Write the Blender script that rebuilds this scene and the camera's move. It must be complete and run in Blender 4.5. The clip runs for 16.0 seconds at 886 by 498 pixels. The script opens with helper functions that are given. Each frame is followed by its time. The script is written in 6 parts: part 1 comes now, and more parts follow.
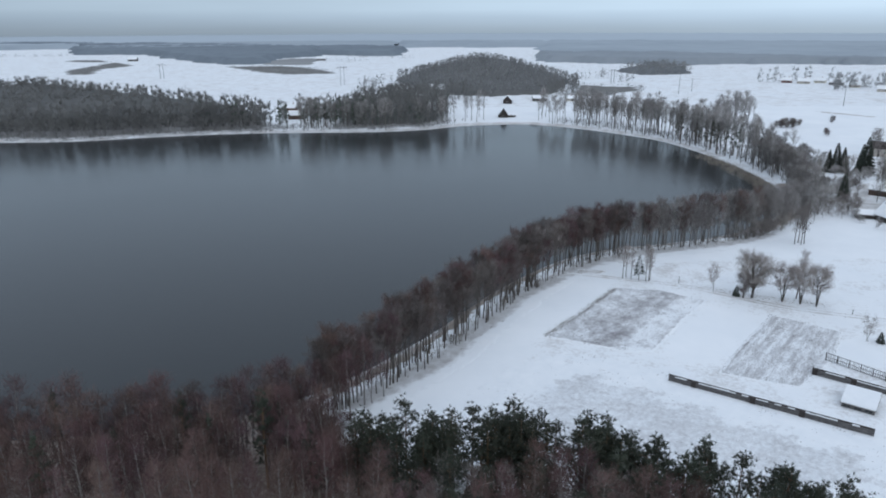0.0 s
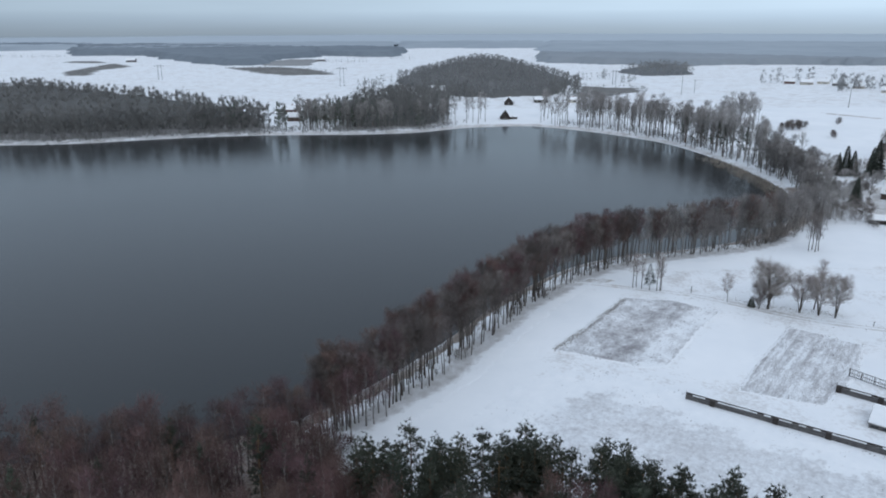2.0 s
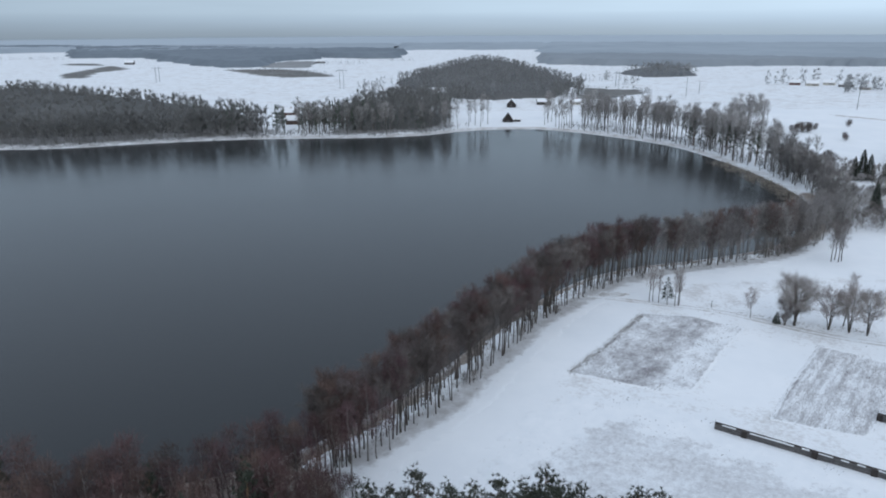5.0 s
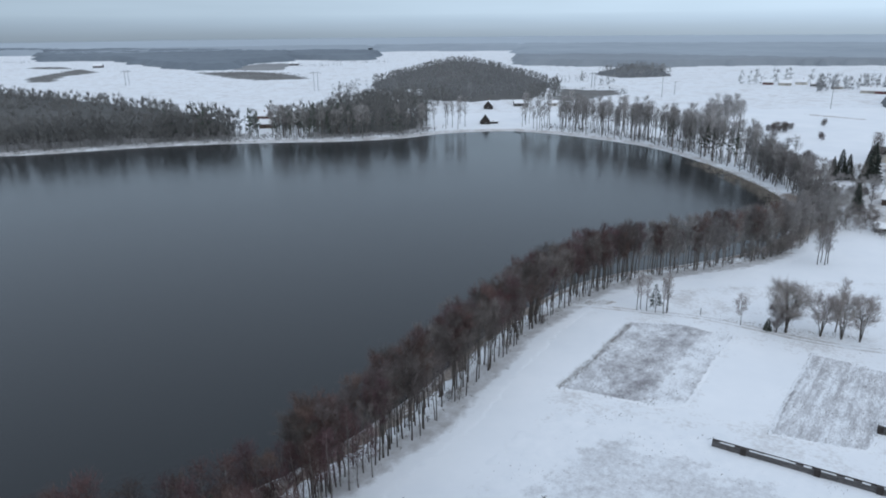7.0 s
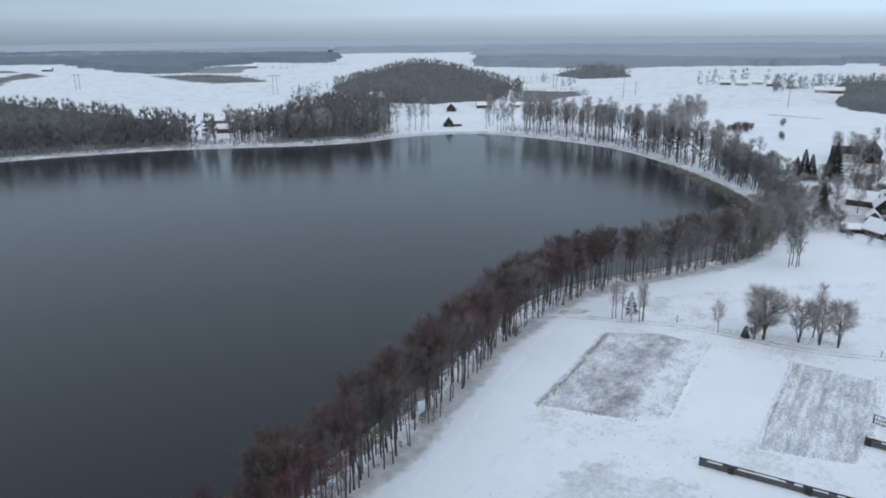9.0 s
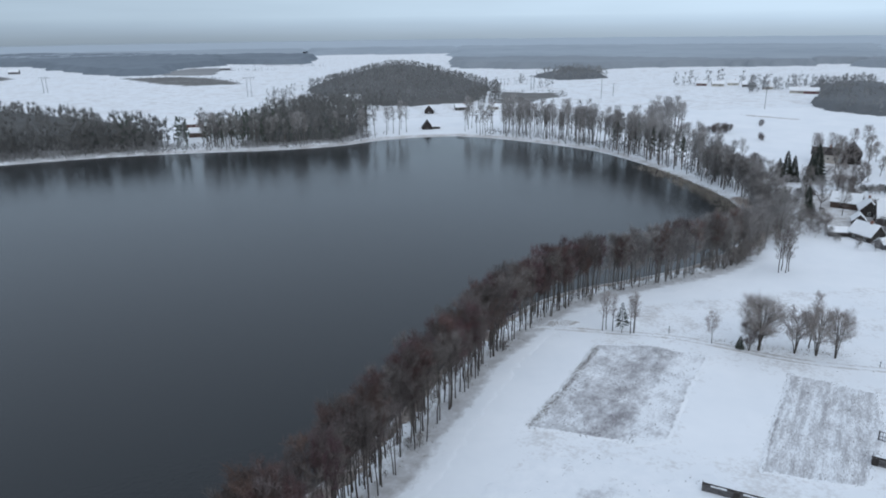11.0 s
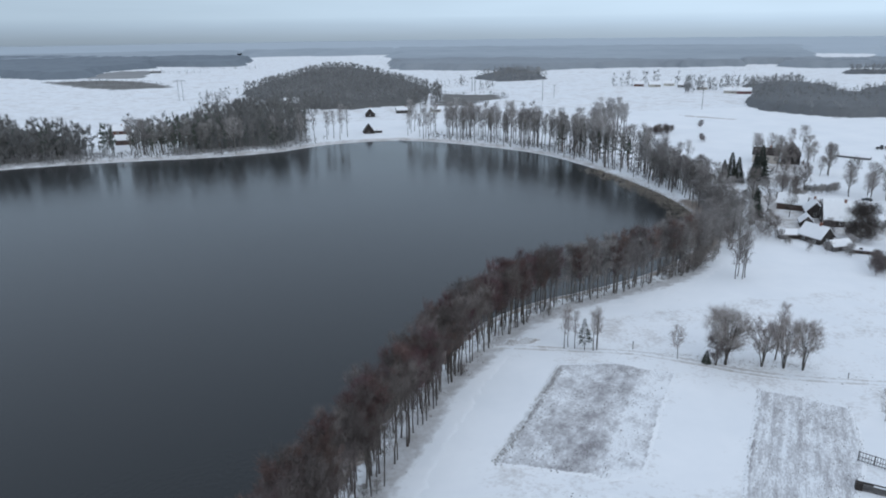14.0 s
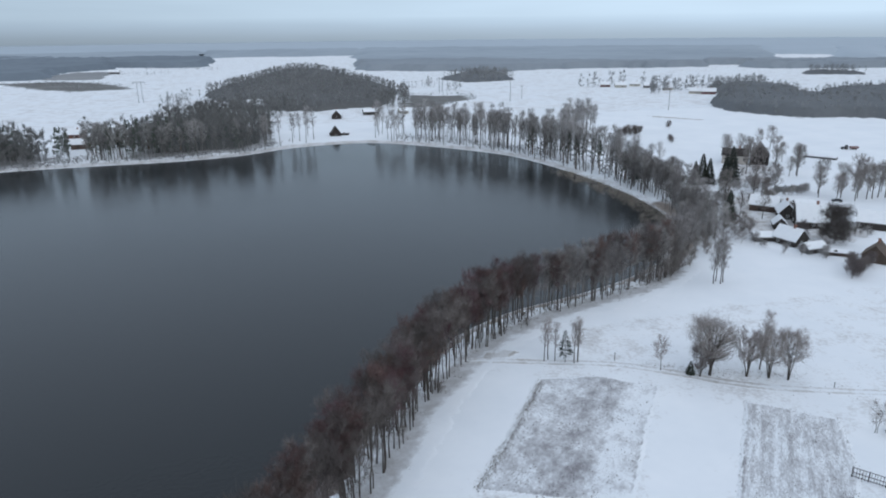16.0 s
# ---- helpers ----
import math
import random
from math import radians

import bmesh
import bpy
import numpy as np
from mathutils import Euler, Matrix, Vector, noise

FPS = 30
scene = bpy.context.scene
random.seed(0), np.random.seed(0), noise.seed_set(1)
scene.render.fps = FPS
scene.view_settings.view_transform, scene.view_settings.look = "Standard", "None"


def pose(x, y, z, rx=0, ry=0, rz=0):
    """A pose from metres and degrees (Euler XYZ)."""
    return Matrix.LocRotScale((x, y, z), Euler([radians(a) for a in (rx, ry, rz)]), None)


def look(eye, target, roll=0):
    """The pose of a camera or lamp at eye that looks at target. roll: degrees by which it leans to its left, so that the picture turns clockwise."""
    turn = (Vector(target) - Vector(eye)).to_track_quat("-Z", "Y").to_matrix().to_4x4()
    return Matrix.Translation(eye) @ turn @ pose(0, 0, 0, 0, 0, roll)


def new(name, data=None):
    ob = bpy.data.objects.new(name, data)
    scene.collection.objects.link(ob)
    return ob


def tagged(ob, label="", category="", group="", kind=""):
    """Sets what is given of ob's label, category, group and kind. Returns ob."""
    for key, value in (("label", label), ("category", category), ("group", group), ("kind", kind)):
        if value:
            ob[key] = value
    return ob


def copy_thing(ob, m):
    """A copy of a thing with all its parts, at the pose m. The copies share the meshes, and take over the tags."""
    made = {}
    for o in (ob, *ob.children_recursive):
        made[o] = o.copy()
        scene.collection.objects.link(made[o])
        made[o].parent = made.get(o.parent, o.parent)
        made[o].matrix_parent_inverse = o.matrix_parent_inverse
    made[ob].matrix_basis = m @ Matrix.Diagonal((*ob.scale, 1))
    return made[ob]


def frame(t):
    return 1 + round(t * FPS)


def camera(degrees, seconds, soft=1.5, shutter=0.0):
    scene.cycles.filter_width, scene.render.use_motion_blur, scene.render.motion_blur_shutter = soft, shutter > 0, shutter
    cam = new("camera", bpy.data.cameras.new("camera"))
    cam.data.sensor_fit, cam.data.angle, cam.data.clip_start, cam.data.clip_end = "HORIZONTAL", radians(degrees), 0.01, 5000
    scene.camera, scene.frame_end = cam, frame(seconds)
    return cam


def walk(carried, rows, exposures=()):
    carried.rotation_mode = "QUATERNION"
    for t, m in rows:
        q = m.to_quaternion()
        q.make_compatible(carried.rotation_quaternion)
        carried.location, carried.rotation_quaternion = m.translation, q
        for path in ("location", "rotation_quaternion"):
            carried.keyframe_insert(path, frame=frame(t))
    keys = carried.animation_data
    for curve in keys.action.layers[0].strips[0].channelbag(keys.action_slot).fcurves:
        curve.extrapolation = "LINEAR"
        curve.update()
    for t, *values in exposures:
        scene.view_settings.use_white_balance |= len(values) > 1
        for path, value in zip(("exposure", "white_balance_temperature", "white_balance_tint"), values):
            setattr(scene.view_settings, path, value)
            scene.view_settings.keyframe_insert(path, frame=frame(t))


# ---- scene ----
LENS = 64.70
cam = camera(LENS, 16.0, soft=1.9)

# seconds, east, north, height, yaw to the left, pitch up, roll
PATH = [
    (0.0, 0.00, 0.00, 75.00, -0.02, -17.91, -0.24),
    (0.5, -0.27, 1.91, 74.96, -0.04, -17.88, -0.24),
    (1.0, -0.58, 3.76, 75.06, -0.05, -17.89, -0.26),
    (1.5, -0.94, 5.66, 75.08, -0.07, -17.88, -0.22),
    (2.0, -1.23, 7.58, 74.95, -0.07, -17.86, -0.25),
    (2.5, -1.42, 9.53, 74.84, -0.07, -17.84, -0.30),
    (3.0, -1.62, 11.43, 74.69, -0.05, -17.82, -0.32),
    (3.5, -1.86, 13.35, 74.61, -0.05, -17.81, -0.34),
    (4.0, -2.13, 15.24, 74.60, -0.04, -17.78, -0.36),
    (6.5, -3.31, 24.67, 74.31, -0.32, -17.67, -0.57),
    (7.0, -3.56, 26.50, 74.31, -2.02, -17.64, -0.57),
    (7.5, -3.87, 28.45, 74.34, -3.92, -17.63, -0.58),
    (8.0, -4.12, 30.51, 74.23, -4.66, -17.60, -0.61),
    (10.5, -4.77, 40.69, 74.21, -6.19, -17.48, -0.74),
    (11.0, -4.95, 42.78, 74.21, -7.04, -17.47, -0.73),
    (11.5, -5.06, 44.83, 74.15, -7.90, -17.45, -0.72),
    (12.0, -5.09, 46.81, 74.16, -8.72, -17.44, -0.73),
    (12.5, -5.27, 48.80, 74.29, -9.57, -17.46, -0.70),
    (13.0, -5.21, 50.87, 74.35, -10.39, -17.44, -0.70),
    (13.5, -5.25, 53.02, 74.29, -11.22, -17.43, -0.70),
    (14.0, -5.14, 55.20, 74.33, -11.95, -17.43, -0.70),
    (14.5, -5.01, 57.27, 74.37, -12.66, -17.43, -0.68),
    (15.0, -4.90, 59.21, 74.36, -13.27, -17.41, -0.67),
    (15.5, -4.89, 61.19, 74.35, -14.02, -17.42, -0.64),
    (16.0, -4.84, 62.95, 74.32, -14.70, -17.42, -0.61),
]


def flown(x, y, z, yaw, pitch, roll):
    a, b = radians(yaw), radians(pitch)
    ahead = Vector((-math.sin(a) * math.cos(b), math.cos(a) * math.cos(b), math.sin(b)))
    eye = Vector((x, y, z))
    return look(eye, eye + ahead * 100, roll)


walk(cam, [(t, flown(*row)) for t, *row in PATH], exposures=[(0.0, 0.06), (16.0, 0.03)])

def set_stops(ramp, stops):
    els = ramp.color_ramp.elements
    els.remove(els[1])
    els[0].position, els[0].color = stops[0][0], (*stops[0][1], 1)
    for p, col in stops[1:]:
        els.new(p).color = (*col, 1)


# ---- light: an even overcast sky, brightest overhead, hazy towards the horizon ----
def overcast():
    world = bpy.data.worlds.new("overcast_sky")
    scene.world = world
    world.use_nodes = True
    nt = world.node_tree
    nt.nodes.clear()
    out = nt.nodes.new("ShaderNodeOutputWorld")
    add = nt.nodes.new("ShaderNodeAddShader")
    sky = nt.nodes.new("ShaderNodeTexSky")
    sky.sky_type = "NISHITA"
    sky.sun_disc = False
    sky.sun_elevation, sky.sun_rotation = radians(16), radians(200)
    clear = nt.nodes.new("ShaderNodeBackground")
    clear.inputs[1].default_value = 0.02
    cloud = nt.nodes.new("ShaderNodeBackground")
    cloud.inputs[1].default_value = CLOUD
    tc = nt.nodes.new("ShaderNodeTexCoord")
    sep = nt.nodes.new("ShaderNodeSeparateXYZ")
    ramp = nt.nodes.new("ShaderNodeValToRGB")
    stops = [(0.0, (0.22, 0.30, 0.40)), (0.009, (0.28, 0.39, 0.52)), (0.018, (0.36, 0.475, 0.615)), (0.06, (0.38, 0.50, 0.645)), (0.4, (0.55, 0.65, 0.79)), (1.0, (0.70, 0.795, 0.94))]
    set_stops(ramp, stops)
    # slow bands of denser cloud
    mp = nt.nodes.new("ShaderNodeMapping")
    mp.inputs["Scale"].default_value = (3.0, 3.0, 60.0)
    ns = nt.nodes.new("ShaderNodeTexNoise")
    ns.inputs["Scale"].default_value = 1.6
    ns.inputs["Detail"].default_value = 3
    rng = nt.nodes.new("ShaderNodeMapRange")
    rng.inputs["To Min"].default_value, rng.inputs["To Max"].default_value = 0.93, 1.07
    mul = nt.nodes.new("ShaderNodeVectorMath")
    mul.operation = "SCALE"
    lk = nt.links.new
    lk(tc.outputs["Generated"], sep.inputs[0])
    lk(sep.outputs[2], ramp.inputs[0])
    lk(tc.outputs["Generated"], mp.inputs[0])
    lk(mp.outputs[0], ns.inputs["Vector"])
    lk(ns.outputs[0], rng.inputs[0])
    lk(ramp.outputs[0], mul.inputs[0])
    lk(rng.outputs[0], mul.inputs["Scale"])
    lk(mul.outputs[0], cloud.inputs[0])
    lk(sky.outputs[0], clear.inputs[0])
    lk(clear.outputs[0], add.inputs[0])
    lk(cloud.outputs[0], add.inputs[1])
    lk(add.outputs[0], out.inputs[0])


CLOUD = 0.95
overcast()
sun = new("sun", bpy.data.lights.new("sun", "SUN"))
sun.data.energy, sun.data.angle, sun.data.color = 0.5, radians(50), (1.0, 0.97, 0.93)
sun.matrix_world = look((0, 0, 200), (-40, 110, 130))


# ---- materials ----
def material(name, stops, scale=1.0, fine=8.0, rough=0.8, bump=0.2, bump_scale=None, stretch=(1, 1, 1), random_tint=0.0, island_tint=0.0, snow=0.0, spec=0.3, metallic=0.0, snow_scale=1.0):
    """Colours mixed along two sizes of noise; tint by object or by island; snow lies on faces that look up."""
    m = bpy.data.materials.new(name)
    m.use_nodes = True
    nt = m.node_tree
    nd, lk = nt.nodes, nt.links.new
    bs = nd["Principled BSDF"]
    bs.inputs["Roughness"].default_value = rough
    bs.inputs["Specular IOR Level"].default_value = spec
    bs.inputs["Metallic"].default_value = metallic
    geo = nd.new("ShaderNodeNewGeometry")
    mp = nd.new("ShaderNodeMapping")
    mp.inputs["Scale"].default_value = stretch
    lk(geo.outputs["Position"], mp.inputs[0])
    a = nd.new("ShaderNodeTexNoise")
    a.inputs["Scale"].default_value, a.inputs["Detail"].default_value = scale, 5
    b = nd.new("ShaderNodeTexNoise")
    b.inputs["Scale"].default_value, b.inputs["Detail"].default_value = fine, 4
    lk(mp.outputs[0], a.inputs["Vector"])
    lk(mp.outputs[0], b.inputs["Vector"])
    mix = nd.new("ShaderNodeMix")
    mix.inputs[0].default_value = 0.4
    lk(a.outputs[0], mix.inputs[2])
    lk(b.outputs[0], mix.inputs[3])
    ramp = nd.new("ShaderNodeValToRGB")
    set_stops(ramp, stops)
    lk(mix.outputs[0], ramp.inputs[0])
    col = ramp.outputs[0]
    if random_tint or island_tint:
        hsv = nd.new("ShaderNodeHueSaturation")
        src = nd.new("ShaderNodeObjectInfo").outputs["Random"] if random_tint else geo.outputs["Random Per Island"]
        amount = random_tint or island_tint
        r = nd.new("ShaderNodeMapRange")
        r.inputs["To Min"].default_value, r.inputs["To Max"].default_value = 1 - amount, 1 + amount
        lk(src, r.inputs[0])
        lk(r.outputs[0], hsv.inputs["Value"])
        h = nd.new("ShaderNodeMapRange")
        h.inputs["To Min"].default_value, h.inputs["To Max"].default_value = 0.5 + 0.14 * amount, 0.5 - 0.06 * amount
        w = nd.new("ShaderNodeMath")
        w.operation = "PINGPONG"
        w.inputs[1].default_value = 0.23
        lk(src, w.inputs[0])
        v = nd.new("ShaderNodeMath")
        v.operation = "MULTIPLY"
        v.inputs[1].default_value = 4.3
        lk(w.outputs[0], v.inputs[0])
        lk(v.outputs[0], h.inputs[0])
        lk(h.outputs[0], hsv.inputs["Hue"])
        lk(col, hsv.inputs["Color"])
        col = hsv.outputs[0]
    if snow:
        sp = nd.new("ShaderNodeSeparateXYZ")
        lk(geo.outputs["Normal"], sp.inputs[0])
        ab = nd.new("ShaderNodeMath")
        ab.operation = "ABSOLUTE"
        lk(sp.outputs[2], ab.inputs[0])
        sn = nd.new("ShaderNodeTexNoise")
        sn.inputs["Scale"].default_value = snow_scale
        lk(geo.outputs["Position"], sn.inputs["Vector"])
        ad = nd.new("ShaderNodeMath")
        ad.operation = "MULTIPLY"
        lk(ab.outputs[0], ad.inputs[0])
        lk(sn.outputs[0], ad.inputs[1])
        th = nd.new("ShaderNodeMapRange")
        th.inputs["From Min"].default_value, th.inputs["From Max"].default_value = 0.62 - 0.5 * snow, 0.80 - 0.5 * snow
        lk(ad.outputs[0], th.inputs[0])
        sm = nd.new("ShaderNodeMix")
        sm.data_type = "RGBA"
        lk(th.outputs[0], sm.inputs[0])
        lk(col, sm.inputs[6])
        sm.inputs[7].default_value = (0.80, 0.82, 0.85, 1)
        col = sm.outputs[2]
    lk(col, bs.inputs["Base Color"])
    if bump:
        bp = nd.new("ShaderNodeBump")
        bp.inputs["Strength"].default_value = bump
        bp.inputs["Distance"].default_value = bump_scale or 0.05
        lk(mix.outputs[0], bp.inputs["Height"])
        lk(bp.outputs[0], bs.inputs["Normal"])
    return m


def masked(name, under, over, scale, fine, low, high, stretch=(1, 1, 1), turn=0.0, rough=0.85):
    """Snow (under) through which dry ground (over) shows in patches; the mesh's own 'bare' value says how much."""
    m = bpy.data.materials.new(name)
    m.use_nodes = True
    nt = m.node_tree
    nd, lk = nt.nodes, nt.links.new
    bs = nd["Principled BSDF"]
    bs.inputs["Roughness"].default_value = rough
    bs.inputs["Specular IOR Level"].default_value = 0.25
    geo = nd.new("ShaderNodeNewGeometry")
    mp = nd.new("ShaderNodeMapping")
    mp.vector_type = "TEXTURE"
    mp.inputs["Rotation"].default_value = (0, 0, radians(turn))
    mp.inputs["Scale"].default_value = stretch
    lk(geo.outputs["Position"], mp.inputs[0])
    tex = []
    for s, det in ((scale, 4), (fine, 6), (scale * 0.3, 4)):
        n = nd.new("ShaderNodeTexNoise")
        n.inputs["Scale"].default_value, n.inputs["Detail"].default_value, n.inputs["Roughness"].default_value = s, det, 0.72
        lk(mp.outputs[0], n.inputs["Vector"])
        tex.append(n.outputs[0])

    def maths(op, x, y):
        k = nd.new("ShaderNodeMath")
        k.operation = op
        for i, v in enumerate((x, y)):
            if isinstance(v, float):
                k.inputs[i].default_value = v
            else:
                lk(v, k.inputs[i])
        return k.outputs[0]

    at = nd.new("ShaderNodeAttribute")
    at.attribute_name = "bare"
    total = maths("ADD", maths("MULTIPLY", tex[0], 0.36), maths("ADD", maths("MULTIPLY", tex[1], 0.36), maths("MULTIPLY", tex[2], 0.28)))
    total = maths("ADD", total, maths("MULTIPLY", maths("SUBTRACT", at.outputs["Fac"], 1.0), 0.5))
    r = nd.new("ShaderNodeMapRange")
    r.inputs["From Min"].default_value, r.inputs["From Max"].default_value = low, high
    lk(total, r.inputs[0])
    u = nd.new("ShaderNodeValToRGB")
    o = nd.new("ShaderNodeValToRGB")
    for rp, stops in ((u, under), (o, over)):
        set_stops(rp, stops)
    lk(tex[2], u.inputs[0])
    lk(tex[1], o.inputs[0])
    sm = nd.new("ShaderNodeMix")
    sm.data_type = "RGBA"
    lk(r.outputs[0], sm.inputs[0])
    lk(u.outputs[0], sm.inputs[6])
    lk(o.outputs[0], sm.inputs[7])
    lk(sm.outputs[2], bs.inputs["Base Color"])
    bp = nd.new("ShaderNodeBump")
    bp.inputs["Strength"].default_value, bp.inputs["Distance"].default_value = 0.35, 0.12
    lk(total, bp.inputs["Height"])
    lk(bp.outputs[0], bs.inputs["Normal"])
    return m


SNOW = [(0.3, (0.76, 0.79, 0.82)), (0.7, (0.84, 0.86, 0.88))]
DRY = [(0.3, (0.13, 0.105, 0.09)), (0.5, (0.24, 0.20, 0.17)), (0.7, (0.40, 0.36, 0.33))]
GREYDRY = [(0.3, (0.125, 0.120, 0.126)), (0.5, (0.27, 0.262, 0.274)), (0.7, (0.46, 0.452, 0.466))]
m_ground = masked("snowy_ground", SNOW, DRY, 0.12, 1.1, 0.38, 0.62)
m_plot = masked("rough_grass", SNOW, GREYDRY, 0.34, 1.9, 0.415, 0.60, stretch=(1.4, 1, 1), turn=53)
m_rows = masked("dug_rows", SNOW, GREYDRY, 0.7, 2.8, 0.415, 0.61, stretch=(2.6, 0.7, 1), turn=53)
m_meadow = masked("thin_meadow_snow", SNOW, GREYDRY, 0.9, 3.4, 0.40, 0.70, turn=53)
m_track = masked("rutted_snow", SNOW, [(0.3, (0.22, 0.18, 0.15)), (0.7, (0.45, 0.42, 0.39))], 0.3, 1.6, 0.40, 0.62)
m_bank = masked("thin_bank_snow", SNOW, [(0.3, (0.24, 0.225, 0.22)), (0.7, (0.44, 0.425, 0.42))], 0.25, 1.4, 0.36, 0.68)
m_scrub = masked("scrub_ground", SNOW, [(0.3, (0.10, 0.10, 0.097)), (0.7, (0.20, 0.195, 0.185))], 0.02, 0.15, 0.15, 0.45)
# both colours are darker than the snow of the open ground
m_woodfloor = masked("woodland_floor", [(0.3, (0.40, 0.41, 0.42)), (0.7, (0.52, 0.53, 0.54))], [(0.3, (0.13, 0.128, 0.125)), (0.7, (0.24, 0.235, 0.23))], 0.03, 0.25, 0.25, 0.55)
m_snow = material("snow_cover", SNOW, 0.6, 5, 0.7, 0.25, 0.06)
m_bark = material("dark_bark", [(0.3, (0.05, 0.043, 0.04)), (0.7, (0.13, 0.112, 0.10))], 3, 20, 0.9, 0.5, 0.03, (1, 1, 0.2), random_tint=0.25)
m_birch = material("pale_bark", [(0.35, (0.09, 0.08, 0.078)), (0.6, (0.30, 0.285, 0.275))], 2, 9, 0.85, 0.3, 0.02, (1, 1, 1.5), random_tint=0.2)
# bark of farther trees, lifted towards grey for the haze
m_hazebark = material("hazed_bark", [(0.3, (0.12, 0.112, 0.108)), (0.7, (0.24, 0.225, 0.215))], 3, 20, 0.9, 0.4, 0.03, (1, 1, 0.2), random_tint=0.25)
m_pinebark = material("pine_bark", [(0.3, (0.06, 0.045, 0.035)), (0.7, (0.22, 0.13, 0.085))], 3, 20, 0.9, 0.5, 0.03, (1, 1, 0.2), random_tint=0.2)
m_twig = material("brown_twigs", [(0.3, (0.115, 0.097, 0.095)), (0.7, (0.185, 0.158, 0.154))], 0.12, 3, 0.9, 0, random_tint=0.3)
m_darktwig = material("dark_twigs", [(0.3, (0.05, 0.043, 0.04)), (0.7, (0.10, 0.085, 0.08))], 0.3, 3, 0.9, 0)
m_redtwig = material("red_brown_twigs", [(0.3, (0.090, 0.052, 0.054)), (0.7, (0.150, 0.088, 0.090))], 0.12, 3, 0.9, 0, random_tint=0.35)
# grey lifted to carry some of the haze over the village
m_greytwig = material("grey_twigs", [(0.3, (0.17, 0.152, 0.146)), (0.7, (0.30, 0.272, 0.262))], 0.3, 3, 0.9, 0, random_tint=0.25)
# three far twig colours, paled by haze mixed into them
m_fartwig = material("hazed_far_twigs", [(0.3, (0.155, 0.158, 0.157)), (0.7, (0.225, 0.225, 0.221))], 0.02, 0.3, 0.9, 0, island_tint=0.08)
m_hillwood = material("hazed_hill_woods", [(0.3, (0.225, 0.232, 0.238)), (0.7, (0.31, 0.317, 0.32))], 0.01, 0.2, 0.9, 0, island_tint=0.08)
m_fargrey = material("hazed_grey_brown_twigs", [(0.3, (0.25, 0.24, 0.238)), (0.7, (0.40, 0.385, 0.38))], 0.12, 3, 0.9, 0, random_tint=0.3)
m_meadowtwig = material("pale_brown_twigs", [(0.3, (0.26, 0.23, 0.222)), (0.7, (0.40, 0.36, 0.348))], 0.3, 3, 0.9, 0, random_tint=0.15)
m_palebrush = material("pale_grey_brush", [(0.3, (0.20, 0.20, 0.205)), (0.7, (0.34, 0.34, 0.345))], 0.02, 0.3, 0.9, 0, island_tint=0.2)
m_frostreed = material("frosted_reed", [(0.3, (0.19, 0.18, 0.18)), (0.7, (0.34, 0.33, 0.33))], 0.2, 2, 0.9, 0, island_tint=0.2)
# far pines get a paler, greyer copy of the needle colour
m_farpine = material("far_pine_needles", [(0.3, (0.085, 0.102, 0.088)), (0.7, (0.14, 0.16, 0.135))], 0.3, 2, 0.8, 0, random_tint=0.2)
m_needle = material("pine_needles", [(0.3, (0.036, 0.043, 0.033)), (0.7, (0.078, 0.087, 0.064))], 0.6, 4, 0.7, 0, random_tint=0.3, snow=0.12, snow_scale=1.2)
m_spruce = material("spruce_needles", [(0.3, (0.045, 0.055, 0.048)), (0.7, (0.095, 0.11, 0.09))], 0.6, 4, 0.7, 0, random_tint=0.25, snow=0.12, snow_scale=1.2)
m_bedreed = material("pale_dry_reed", [(0.3, (0.24, 0.20, 0.17)), (0.7, (0.46, 0.41, 0.37))], 0.2, 2, 0.9, 0, island_tint=0.3)
# distant woods: the blue-grey of the haze is put into the base colour
m_palewood = material("haze_tinted_woods", [(0.35, (0.275, 0.318, 0.358)), (0.65, (0.345, 0.395, 0.44))], 0.0022, 0.012, 0.9, 0)
m_lostwood = material("mist_tinted_woods", [(0.3, (0.37, 0.425, 0.475)), (0.7, (0.41, 0.468, 0.52))], 0.001, 0.01, 0.9, 0)
# roof colours hold shade between crowns (darker than the twigs) and haze
m_hillcrown = material("shaded_hill_crowns", [(0.3, (0.10, 0.103, 0.104)), (0.7, (0.128, 0.13, 0.13))], 0.012, 0.25, 0.9, 0)
m_eastcrown = material("shaded_hazy_crowns", [(0.3, (0.115, 0.124, 0.132)), (0.7, (0.15, 0.159, 0.166))], 0.012, 0.25, 0.9, 0)
m_shorecrown = material("shaded_shore_crowns", [(0.3, (0.078, 0.081, 0.08)), (0.7, (0.11, 0.111, 0.108))], 0.015, 0.25, 0.9, 0)
# haze tint in the colour again, for woods not so far off
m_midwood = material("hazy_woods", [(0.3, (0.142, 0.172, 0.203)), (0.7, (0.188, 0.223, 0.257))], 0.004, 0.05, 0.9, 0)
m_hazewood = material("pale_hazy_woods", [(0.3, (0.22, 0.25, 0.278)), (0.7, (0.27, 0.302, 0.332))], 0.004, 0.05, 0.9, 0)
# brown lifted for the haze at the lake's end
m_endtwig = material("hazed_brown_twigs", [(0.3, (0.20, 0.188, 0.185)), (0.7, (0.31, 0.292, 0.288))], 0.12, 3, 0.9, 0, random_tint=0.3)
m_reed = material("dry_reed", [(0.3, (0.14, 0.115, 0.09)), (0.7, (0.30, 0.26, 0.22))], 0.2, 2, 0.9, 0, island_tint=0.3)
m_clod = material("dead_grass_tussock", [(0.3, (0.10, 0.094, 0.096)), (0.7, (0.25, 0.238, 0.242))], 0.5, 4, 0.95, 0, island_tint=0.3)
